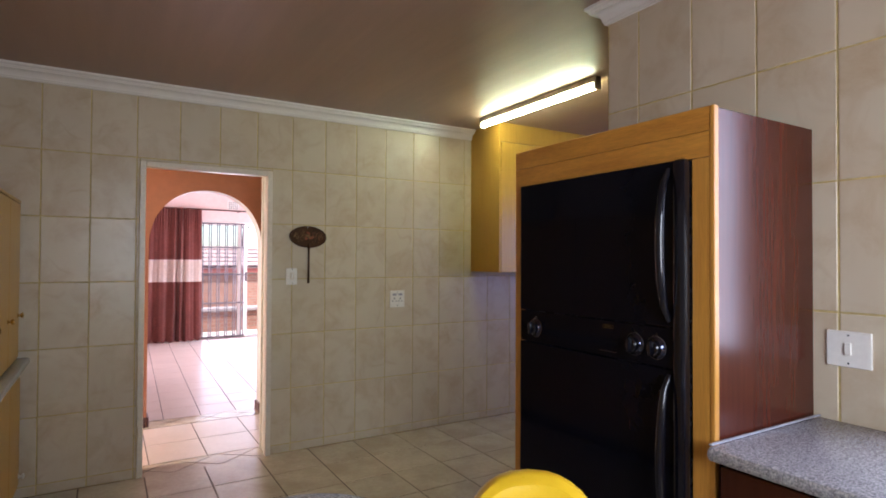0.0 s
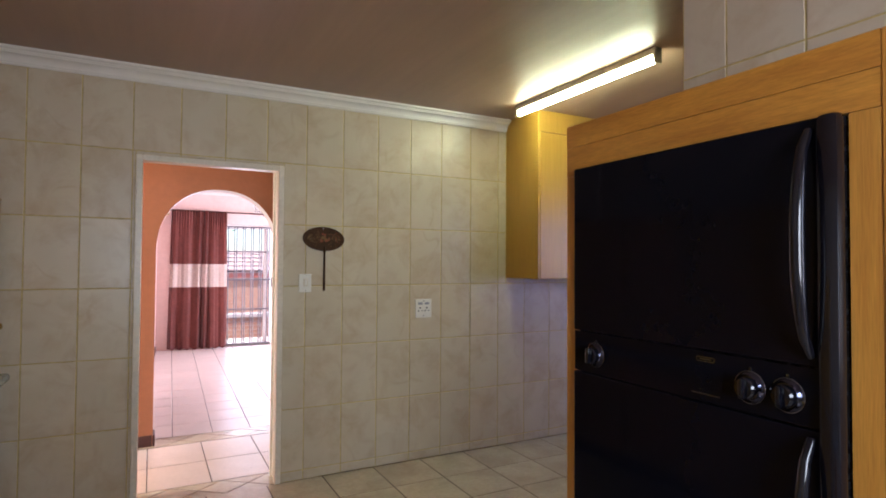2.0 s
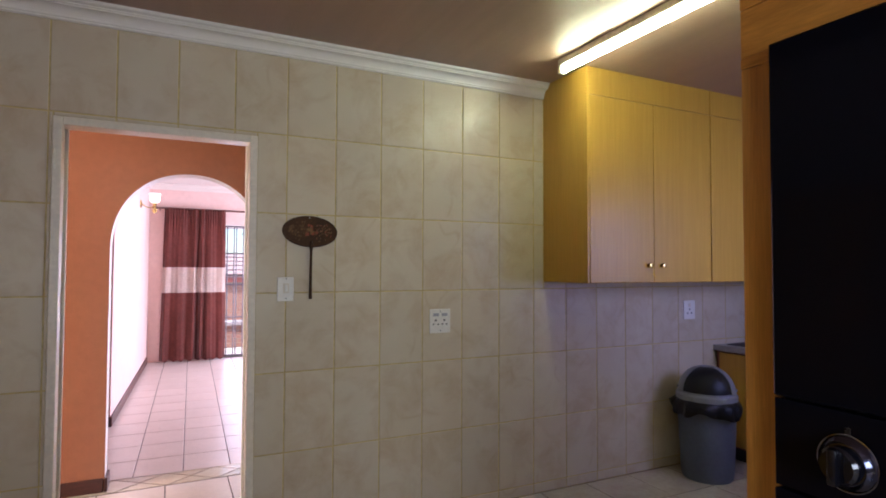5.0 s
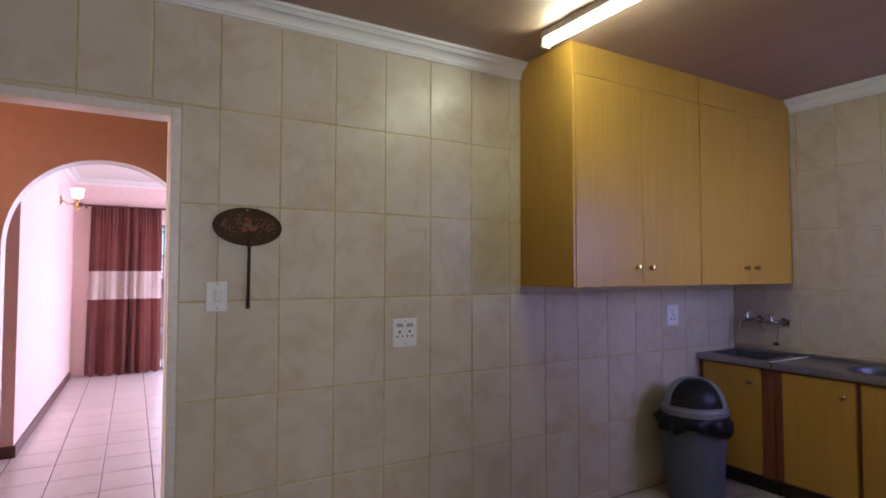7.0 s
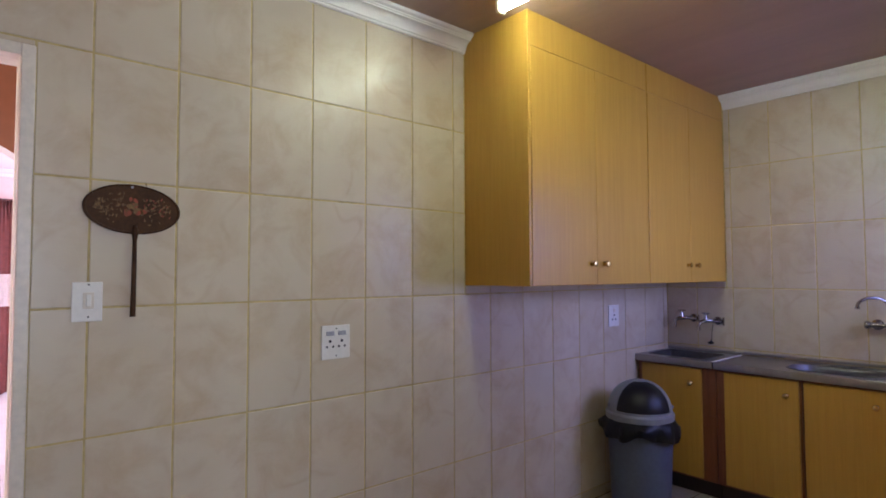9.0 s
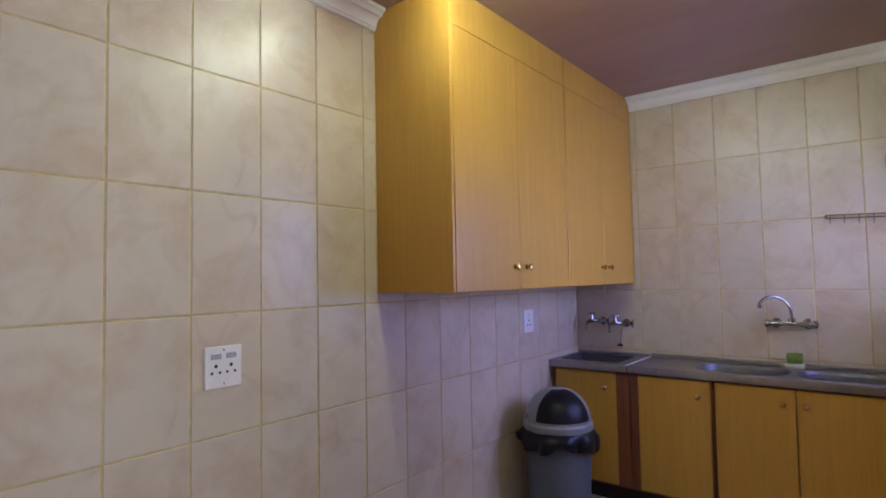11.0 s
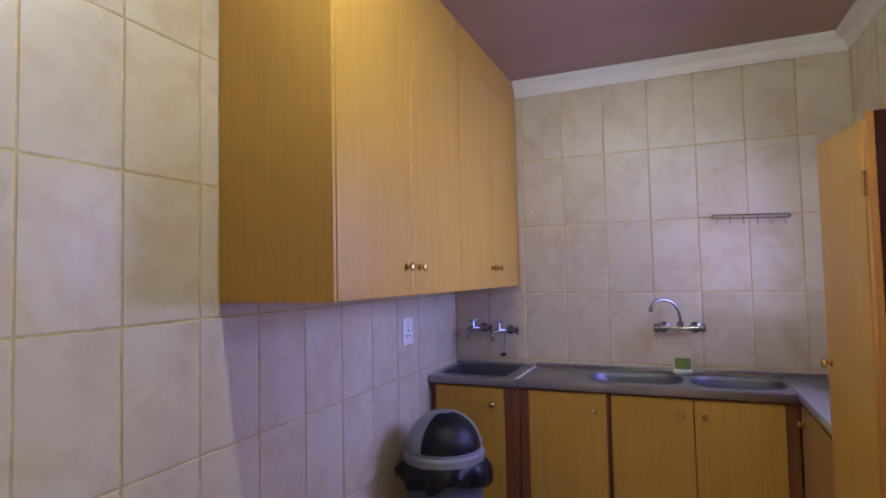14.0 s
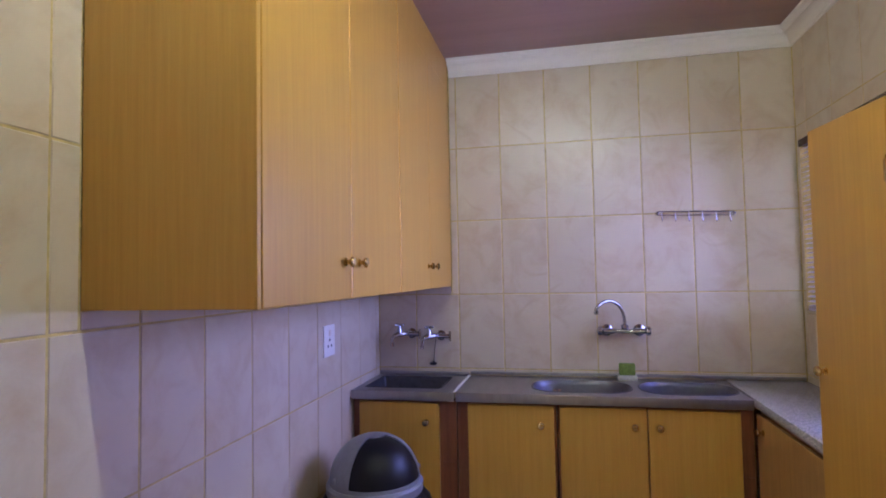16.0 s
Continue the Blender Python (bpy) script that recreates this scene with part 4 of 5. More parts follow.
def breakfast_bar():
    ob = base("breakfast_bar", (0.1, 1.0, 0), "granite breakfast bar with a rounded end", "breakfast bar")
    cx, cy, r = 0.32, 1.005, 0.21
    outline = [(-1.0, cy - r), (-0.5, cy - r)] + [(cx + r * cos(a), cy + r * sin(a)) for a in [(-pi / 2 + pi * i / 24) for i in range(25)]] + [(-0.5, cy + r), (-1.0, cy + r)]
    part("slab", bullnose(bmesh.new(), outline, 0.876, 0.914), M["granite"], ob, smooth=True)
    part("post", lathe(bmesh.new(), (0.25, 1.0, 0), [(0.09, 0.0), (0.09, 0.012), (0.03, 0.022), (0.03, 0.845), (0.07, 0.865), (0.07, 0.876)], 20), M["chrome"], ob, smooth=True)
    part("pedestal", bx((-1.0, 0.88, 0), (-0.5, 1.13, 0.876), 0.004), M["meranti_v"], ob)
    return ob


breakfast_bar()


def stool():
    """A bar stool with a studded, domed yellow back."""
    cx, cy = 0.553, 0.645
    ob = base("bar_stool", (cx, cy, 0), "yellow vinyl bar stool with a studded rounded back", "bar stool")
    lean = Vector((cos(radians(-31)), sin(radians(-31)), 0))
    away = Vector((-lean.y, lean.x, 0))
    c = Vector((cx, cy, 0))
    bm = bmesh.new()
    loops = []
    n = 40
    for k, (d, grow) in enumerate(((-0.026, 0.80), (-0.024, 0.92), (-0.012, 0.99), (0.0, 1.0), (0.012, 0.99), (0.024, 0.92), (0.026, 0.80))):
        loop = []
        for i in range(n):
            a = 2 * pi * i / n
            u = 0.112 * grow * abs(cos(a)) ** 0.75 * (1 if cos(a) >= 0 else -1)
            w = 0.14 * grow * abs(sin(a)) ** 0.8 * (1 if sin(a) >= 0 else -1)
            loop.append(c + lean * u + away * (d + 0.05 * (u / 0.112) ** 2 * -1) + Vector((0, 0, 0.970 + w)))
        loops.append(loop)
    rings(bm, loops)
    back = part("backrest", bm, M["yellow"], ob, "glossy yellow vinyl back", smooth=True)
    for i in range(4):
        a = radians(8 + i * 15)
        u, w = 0.112 * 0.97 * cos(a), 0.14 * 0.97 * sin(a)
        p = c + lean * u + away * (-0.022 - 0.05 * (u / 0.112) ** 2) + Vector((0, 0, 0.970 + w))
        s = part("stud", lathe(bmesh.new(), p, [(0.001, -0.004), (0.0045, -0.002), (0.005, 0.0), (0.0045, 0.002), (0.001, 0.004)], 10), M["chrome"], back, smooth=True)
        s.matrix_parent_inverse = Matrix.Translation((0, 0, 0))
    sc = c + lean * 0.24 - away * 0.02
    part("seat", lathe(bmesh.new(), (sc.x, sc.y, 0), [(0.15, 0.70), (0.175, 0.715), (0.18, 0.74), (0.165, 0.765), (0.09, 0.772), (0.005, 0.773)], 30), M["yellow"], ob, smooth=True)
    for s in (-1, 1):
        p0 = sc - lean * 0.12 + away * 0.07 * s + Vector((0, 0, 0.71))
        p1 = c + lean * 0.04 * s + Vector((0, 0, 0.86)) + away * 0.03
        part("back_support", tube(bmesh.new(), [p0, p0.lerp(p1, 0.6) + away * 0.05, p1], 0.011, 10), M["chrome"], ob, smooth=True)
    part("stem", lathe(bmesh.new(), (sc.x, sc.y, 0), [(0.20, 0.0), (0.20, 0.01), (0.05, 0.035), (0.03, 0.05), (0.03, 0.70)], 26), M["chrome"], ob, smooth=True)
    return ob


stool()


# ---- things on the kitchen walls ----
def wall_fan():
    """A painted wooden fan hung flat on the wall: oval blade with flowers, and a turned handle."""
    cx, cz, rx, rz, y = 1.300, 1.585, 0.143, 0.081, YN
    ob = base("wall_fan", (cx, y, cz), "dark painted oval wooden fan on a handle, hung on the wall", "wall ornament")
    tilt = Matrix.Translation((cx, 0, cz)) @ Matrix.Rotation(radians(2.5), 4, 'Y') @ Matrix.Translation((-cx, 0, -cz))
    bm = bmesh.new()
    n = 48
    loops = []
    for d, g in ((0.0, 0.96), (-0.008, 1.0), (-0.014, 0.985), (-0.015, 0.95), (-0.012, 0.93)):
        loops.append([tilt @ Vector((cx + rx * g * cos(2 * pi * i / n), y + d, cz + rz * g * sin(2 * pi * i / n))) for i in range(n)])
    rings(bm, loops)
    bmesh.ops.recalc_face_normals(bm, faces=bm.faces)
    part("blade", bm, M["fan_wood"], ob, smooth=True)
    rnd = random.Random(4)
    spots = []
    for i in range(16):
        a, q = rnd.uniform(0, 2 * pi), sqrt(rnd.uniform(0.0, 1.0))
        spots.append(("petal", 0.034 * q * cos(a), 0.006 + 0.030 * q * sin(a), rnd.uniform(0.007, 0.013), "fan_red" if i % 2 else "fan_gold"))
    for i in range(150):
        side = -1 if i % 2 else 1
        u = side * (0.028 + 0.082 * rnd.random() ** 1.2)
        w = rnd.gauss(0.008, 0.029) * (1.1 - abs(u) / 0.16)
        spots.append(("leaf", u, w, rnd.uniform(0.0025, 0.006), "fan_red" if i % 6 == 0 else "fan_gold"))
    for i, (nm, u, w, s, m) in enumerate(spots):
        bm = bmesh.new()
        turn = rnd.uniform(0, pi)
        loop = []
        for k in range(8):
            b = 2 * pi * k / 8
            px, pz = s * cos(b) * rnd.uniform(0.8, 1.2), s * (0.7 if nm == "petal" else 0.34) * sin(b) * rnd.uniform(0.8, 1.2)
            loop.append(tilt @ Vector((cx + u + px * cos(turn) - pz * sin(turn), y - 0.0121, cz + w + px * sin(turn) + pz * cos(turn))))
        rings(bm, [loop, [p + Vector((0, -0.0006 - 0.00012 * (i % 7), 0)) for p in loop]])
        bmesh.ops.recalc_face_normals(bm, faces=bm.faces)
        part(nm, bm, M[m], ob)
    nail = part("nail", lathe(bmesh.new(), (cx - 0.006, y, cz + rz - 0.01), [(0.002, -0.012), (0.004, -0.0165), (0.004, -0.018), (0.001, -0.0185)], 10, 'Y'), M["steel"], ob)
    part("handle", tube(bmesh.new(), [Vector((cx + 0.005, y - 0.012, cz - rz + 0.03)), Vector((cx + 0.005, y - 0.012, cz - rz)), Vector((cx + 0.005, y - 0.011, cz - rz - 0.02)),
                                     Vector((cx + 0.004, y - 0.011, 1.30)), Vector((cx + 0.003, y - 0.011, 1.237))], [0.006, 0.010, 0.0065, 0.0075, 0.0085], 12), M["fan_wood"], ob, smooth=True)
    return ob


wall_fan()


def plate(name, x0, x1, z0, z1, label, category):
    ob = base(name, ((x0 + x1) / 2, YN, z0), label, category)
    part("cover", bx((x0, YN - 0.008, z0), (x1, YN, z1), 0.0025), M["white_plastic"], ob)
    return ob


ob = plate("light_switch", 1.137, 1.219, 1.228, 1.350, "white single light switch on the tiled wall", "light switch")
part("surround", bx((1.166, YN - 0.0095, 1.268), (1.196, YN - 0.0075, 1.318), 0.001), M["cream_paint"], ob)
part("rocker", bx((1.174, YN - 0.014, 1.275), (1.188, YN - 0.0095, 1.311), 0.002), M["white_plastic"], ob)
for z in (1.242, 1.342):
    part("screw", lathe(bmesh.new(), (1.181, YN - 0.0075, z), [(0.003, 0.0), (0.003, -0.001), (0.001, -0.0012)], 10, 'Y'), M["dark_hole"], ob)

ob = plate("wall_socket", 1.984, 2.115, 1.026, 1.163, "white double wall socket with two switches", "wall socket")
for x in (2.004, 2.058):
    part("rocker", bx((x, YN - 0.012, 1.122), (x + 0.036, YN - 0.0082, 1.14), 0.002), M["sealant"], ob)
    for dx, dz, r in ((0.018, 0.085, 0.0062), (0.004, 0.063, 0.005), (0.032, 0.063, 0.005)):
        part("pin_hole", lathe(bmesh.new(), (x + dx, YN - 0.0082, 1.026 + dz - 0.012), [(r, 0.0005), (r, -0.0004), (r * 0.4, -0.0005)], 12, 'Y'), M["dark_hole"], ob)
for z in (1.04, 1.15):
    part("screw", lathe(bmesh.new(), (2.05, YN - 0.0078, z), [(0.003, 0.0), (0.003, -0.0008), (0.001, -0.001)], 10, 'Y'), M["dark_hole"], ob)

ob = plate("small_socket", 4.02, 4.135, 1.03, 1.166, "white wall socket above the bin", "wall socket")
part("rocker", bx((4.068, YN - 0.012, 1.12), (4.088, YN - 0.0082, 1.145), 0.002), M["cream_paint"], ob)
for dx, dz in ((0.058, 0.072), (0.04, 0.045), (0.076, 0.045)):
    part("pin_hole", lathe(bmesh.new(), (4.02 + dx, YN - 0.0082, 1.03 + dz), [(0.006, 0.0005), (0.006, -0.0004), (0.002, -0.0005)], 12, 'Y'), M["dark_hole"], ob)

ob = base("oven_switch", (XK, 0.80, 1.11), "large white isolator switch beside the oven housing", "light switch")
part("cover", bx((XK - 0.009, 0.738, 1.108), (XK, 0.858, 1.216), 0.003), M["white_plastic"], ob)
part("rocker", bx((XK - 0.016, 0.789, 1.146), (XK - 0.009, 0.806, 1.182), 0.002), M["white_plastic"], ob)
for z in (1.12, 1.204):
    part("screw", lathe(bmesh.new(), (XK - 0.0085, 0.798, z), [(0.003, 0.0), (0.003, -0.001), (0.001, -0.0012)], 10, 'X'), M["dark_hole"], ob)


# ---- scullery: upper cupboards ----
CB = (2.778, 3.695, 1.315)


def upper_cupboard(x0, x1, split, k0, k1, ends):
    """A cupboard hung up to the ceiling: carcass, filler, two doors with knobs."""
    y0, z0 = CB[1], CB[2]
    ob = base("upper_cupboard", ((x0 + x1) / 2, YN, z0), "oak upper cupboard with brass knobs, reaching the ceiling", "cupboard", group="upper cupboards in the scullery")
    part("body", bx((x0 + (0.0162 if ends else 0.001), y0 + 0.019, z0 + 0.002), (x1 - 0.001, YN - 0.001, CEIL - 0.001), 0.002), M["oak_edge"], ob)
    if ends:
        part("end_panel", bx((x0, y0 + 0.001, z0), (x0 + 0.0158, YN - 0.001, CEIL - 0.001), 0.002), M["oak"], ob)
    part("filler", bx((x0 + (0.0165 if ends else 0.004), y0 + 0.003, 2.404), (x1 - 0.002, y0 + 0.0188, CEIL - 0.001), 0.0015), M["oak"], ob)
    for a, b, k in ((x0 + (0.0195 if ends else 0.004), split - 0.0012, k0), (split + 0.0012, x1 - 0.003, k1)):
        d = part("door", bx((a, y0, z0), (b, y0 + 0.0185, 2.4), 0.0025), M["oak"], ob)
        knob("knob", d, (k, y0, 1.419), (0, -1, 0), M["brass"])
    return ob


upper_cupboard(CB[0], 3.797, 3.292, 3.243, 3.352, True)
upper_cupboard(3.799, XE - 0.003, 4.29, 4.243, 4.352, False)

# ---- scullery: floor cupboards under the sinks ----
XF, ZT = 4.352, 0.83
base_unit("sink_cupboard", XF, XE - 0.002, 3.600, YN - 0.002, ZT - 0.042, 'W', [(3.682, 4.076, 0.115, ZT - 0.052, 3.744, 0.688)],
          "oak floor cupboard with a dark wood frame under the wash trough", group="sink cupboards", frame="frame_wood", hollow=True)
base_unit("sink_cupboard", XF, XE - 0.002, 3.140, 3.598, ZT - 0.042, 'W', [(3.152, 3.545, 0.115, ZT - 0.052, 3.21, 0.692)],
          "oak floor cupboard with a dark wood frame under the sink", group="sink cupboards", frame="frame_wood", hollow=True)
base_unit("sink_cupboard", XF, XE - 0.002, 2.322, 3.138, ZT - 0.042, 'W', [(2.7545, 3.127, 0.115, ZT - 0.052, 2.807, 0.70), (2.378, 2.7495, 0.115, ZT - 0.052, 2.704, 0.70)],
          "oak double-door floor cupboard under the sink bowls", group="sink cupboards", frame="frame_wood", hollow=True)
# darker carcass oak on this door stands for the shade of the corner
base_unit("corner_cupboard", 3.7, 4.350, YS + 0.002, 2.318, ZT - 0.042, 'N', [(3.72, 4.346, 0.115, ZT - 0.052, 4.27, 0.715)],
          "oak floor cupboard under the granite corner worktop", frame="frame_wood", wood="oak_edge")


def bowl(bm, x0, x1, y0, y1, z, depth, r):
    """A pressed bowl hung from a rounded rim; returns the rim's outline."""
    def ring(inset, zz, rad):
        a0, a1, b0, b1 = x0 + inset, x1 - inset, y0 + inset, y1 - inset
        out = []
        for cx, cy, s in ((a1 - rad, b1 - rad, 0), (a0 + rad, b1 - rad, 1), (a0 + rad, b0 + rad, 2), (a1 - rad, b0 + rad, 3)):
            for k in range(7):
                a = pi / 2 * s + pi / 2 * k / 6
                out.append(Vector((cx + rad * cos(a), cy + rad * sin(a), zz)))
        return out
    loops = [ring(-0.010, z + 0.0005, r + 0.01), ring(-0.004, z + 0.003, r + 0.004), ring(0.0, z, r), ring(0.005, z - 0.02, r), ring(0.012, z - depth * 0.8, r), ring(0.035, z - depth, max(r - 0.02, 0.01))]
    rows = rings(bm, loops, caps=False)
    bm.faces.new(rows[-1])
    return bm


def plate_with_holes(bm, x0, x1, y0, y1, z, holes):
    """A flat sheet round rectangular holes."""
    xs = sorted({x0, x1, *[h[0] for h in holes], *[h[1] for h in holes]})
    ys = sorted({y0, y1, *[h[2] for h in holes], *[h[3] for h in holes]})
    grid = {(i, j): bm.verts.new((x, y, z)) for i, x in enumerate(xs) for j, y in enumerate(ys)}
    for i in range(len(xs) - 1):
        for j in range(len(ys) - 1):
            cx, cy = (xs[i] + xs[i + 1]) / 2, (ys[j] + ys[j + 1]) / 2
            if not any(h[0] < cx < h[1] and h[2] < cy < h[3] for h in holes):
                bm.faces.new((grid[i, j], grid[i + 1, j], grid[i + 1, j + 1], grid[i, j + 1]))
    return bm


def sink_top(name, y0, y1, bowls, label, r, depth):
    xf, xb = 4.33, XE - 0.001
    ob = base(name, (xf, (y0 + y1) / 2, ZT), label, "sink")
    bm = bmesh.new()
    plate_with_holes(bm, xf + 0.008, xb, y0 + 0.001, y1 - 0.001, ZT, [(b[0] + 0.03 * (r > 0.03), b[1] - 0.03 * (r > 0.03), b[2] + 0.03 * (r > 0.03), b[3] - 0.03 * (r > 0.03)) for b in bowls])
    part("deck", bm, M["steel"], ob)
    part("front_edge", bx((xf, y0 + 0.001, ZT - 0.04), (xf + 0.0078, y1 - 0.001, ZT + 0.003), 0.003), M["steel"], ob, smooth=True)
    part("back_edge", bx((xb - 0.012, y0 + 0.001, ZT + 0.0005), (xb, y1 - 0.001, ZT + 0.02), 0.003), M["steel"], ob, smooth=True)
    for b in bowls:
        # the trough's inside takes the steel with shade in its colour
        bb = part("bowl", bowl(bmesh.new(), *b, ZT, depth, r), M["trough_shaded_steel"], ob, "steel trough, darkened for the shade inside", smooth=True)
        cx, cy = (b[0] + b[1]) / 2, (b[2] + b[3]) / 2
        part("drain", lathe(bmesh.new(), (cx, cy, ZT - depth), [(0.04, 0.0005), (0.042, 0.003), (0.034, 0.004), (0.028, 0.002), (0.004, 0.002)], 24), M["chrome"], bb, smooth=True)
    return ob


trough = sink_top("wash_trough", 3.605, YN - 0.002, [(4.425, 4.715, 3.693, 4.066)], "square stainless steel wash trough in the corner", 0.012, 0.28)
part("seam", bx((4.335, 3.5985, ZT + 0.001), (XE - 0.014, 3.612, ZT + 0.006), 0.002), M["white_paint"], trough, "pale sealed joint")


def round_sink():
    """The double sink: the deck's corners are filled out to the bowls' round rims."""
    xf, xb, y0, y1 = 4.33, XE - 0.001, 2.33, 3.598
    ob = base("double_sink", (xf, 2.9, ZT), "stainless steel double sink with rounded bowls and a drainer", "sink")
    bowls = [(4.412, 4.688, 2.800, 3.250), (4.412, 4.688, 2.345, 2.752)]
    bm = bmesh.new()
    plate_with_holes(bm, xf + 0.008, xb, y0, y1, ZT, bowls)
    r = 0.11
    for x0, x1, ya, yb in bowls:
        for cx, cy, sx, sy in ((x1, yb, 1, 1), (x0, yb, -1, 1), (x0, ya, -1, -1), (x1, ya, 1, -1)):
            corner = bm.verts.new((cx, cy, ZT))
            arc = []
            for k in range(9):
                a = pi / 2 * k / 8
                arc.append(bm.verts.new((cx - sx * r + sx * r * cos(a), cy - sy * r + sy * r * sin(a), ZT)))
            for p, q in zip(arc, arc[1:]):
                bm.faces.new((corner, p, q) if sx * sy > 0 else (corner, q, p))
    part("deck", bm, M["steel"], ob)
    part("front_edge", bx((xf, y0, ZT - 0.04), (xf + 0.0078, y1, ZT + 0.003), 0.003), M["steel"], ob, smooth=True)
    part("back_edge", bx((xb - 0.012, 1.965, ZT + 0.0105), (xb, y1, ZT + 0.025), 0.003), M["steel"], ob, smooth=True)
    for x0, x1, ya, yb in bowls:
        # bowl interiors use the shade-darkened steel, not the deck's
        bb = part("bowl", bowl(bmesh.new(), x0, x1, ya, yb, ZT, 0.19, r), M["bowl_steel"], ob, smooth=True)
        part("drain", lathe(bmesh.new(), ((x0 + x1) / 2, (ya + yb) / 2, ZT - 0.19), [(0.04, 0.0005), (0.042, 0.003), (0.034, 0.004), (0.028, 0.002), (0.004, 0.002)], 24), M["chrome"], bb, smooth=True)
    return ob


round_sink()
ob = base("corner_worktop", (4.2, 2.1, ZT), "grey speckled granite corner worktop beside the sink", "worktop")
part("slab", bx((3.695, YS + 0.001, ZT - 0.032), (XE - 0.002, 2.328, ZT + 0.008), 0.012), M["granite"], ob, smooth=True)


# ---- taps ----
def bib_tap(y, z):
    """A brass-bodied bib tap: flange, body, downturned spout, stem and cross head."""
    x = XE
    ob = base("bib_tap", (x, y, z), "chrome wall tap with a cross head above the trough", "tap", group="trough taps")
    part("flange", lathe(bmesh.new(), (x, y, z), [(0.026, 0.0), (0.026, -0.006), (0.016, -0.012), (0.013, -0.016)], 20, 'X'), M["chrome"], ob, smooth=True)
    part("body", tube(bmesh.new(), [(x - 0.012, y, z), (x - 0.04, y, z), (x - 0.075, y, z), (x - 0.10, y, z - 0.006), (x - 0.113, y, z - 0.024), (x - 0.114, y, z - 0.05)], [0.0095, 0.0115, 0.0145, 0.0105, 0.008, 0.0075], 14), M["chrome"], ob, smooth=True)
    part("nozzle", lathe(bmesh.new(), (x - 0.114, y, z - 0.062), [(0.006, 0.0), (0.0095, 0.002), (0.0095, 0.014), (0.0075, 0.016)], 14), M["chrome"], ob, smooth=True)
    part("stem", tube(bmesh.new(), [(x - 0.07, y, z + 0.008), (x - 0.07, y, z + 0.022), (x - 0.07, y, z + 0.045)], [0.014, 0.012, 0.006], 14), M["chrome"], ob, smooth=True)
    head = part("cross_head", tube(bmesh.new(), [(x - 0.07, y - 0.026, z + 0.047), (x - 0.07, y - 0.012, z + 0.047), (x - 0.07, y + 0.012, z + 0.047), (x - 0.07, y + 0.026, z + 0.047)], [0.006, 0.004, 0.004, 0.006], 10), M["chrome"], ob, smooth=True)
    part("cross_arm", tube(bmesh.new(), [(x - 0.096, y, z + 0.0475), (x - 0.044, y, z + 0.0475)], 0.0045, 10), M["chrome"], head, smooth=True)
    part("side_valve", tube(bmesh.new(), [(x - 0.045, y, z), (x - 0.05, y - 0.03, z), (x - 0.05, y - 0.05, z)], [0.012, 0.011, 0.014], 12), M["chrome"], ob, smooth=True)
    part("side_head", tube(bmesh.new(), [(x - 0.05, y - 0.056, z - 0.026), (x - 0.05, y - 0.056, z + 0.026)], 0.0055, 10), M["chrome"], ob, smooth=True)
    aside = Matrix.Rotation(radians(-48), 3, 'Z')
    for o in ob.children_recursive:
        straight = o.name.split(".")[0] in ("flange", "side_valve", "side_head")
        for v in o.data.vertices:
            d = (v.co - Vector((x, y, z))) * 1.05
            v.co = Vector((x, y, z)) + (d if straight else aside @ d + Vector((-0.012, 0, 0)))
    return ob


bib_tap(3.925, 1.058)
second = bib_tap(3.758, 1.047)
ob = base("plug_chain", (XE, 3.80, 0.90), "sink plug hanging on a chain below the tap", "plug")
part("chain", tube(bmesh.new(), [(XE - 0.012, 3.785, 1.035), (XE - 0.012, 3.795, 0.97), (XE - 0.012, 3.80, 0.905)], 0.0018, 6), M["dark_hole"], ob, smooth=True)
part("plug", lathe(bmesh.new(), (XE - 0.024, 3.80, 0.889), [(0.016, 0.0), (0.02, 0.004), (0.021, 0.012), (0.006, 0.016), (0.004, 0.022)], 18), M["black_plastic"], ob, smooth=True)


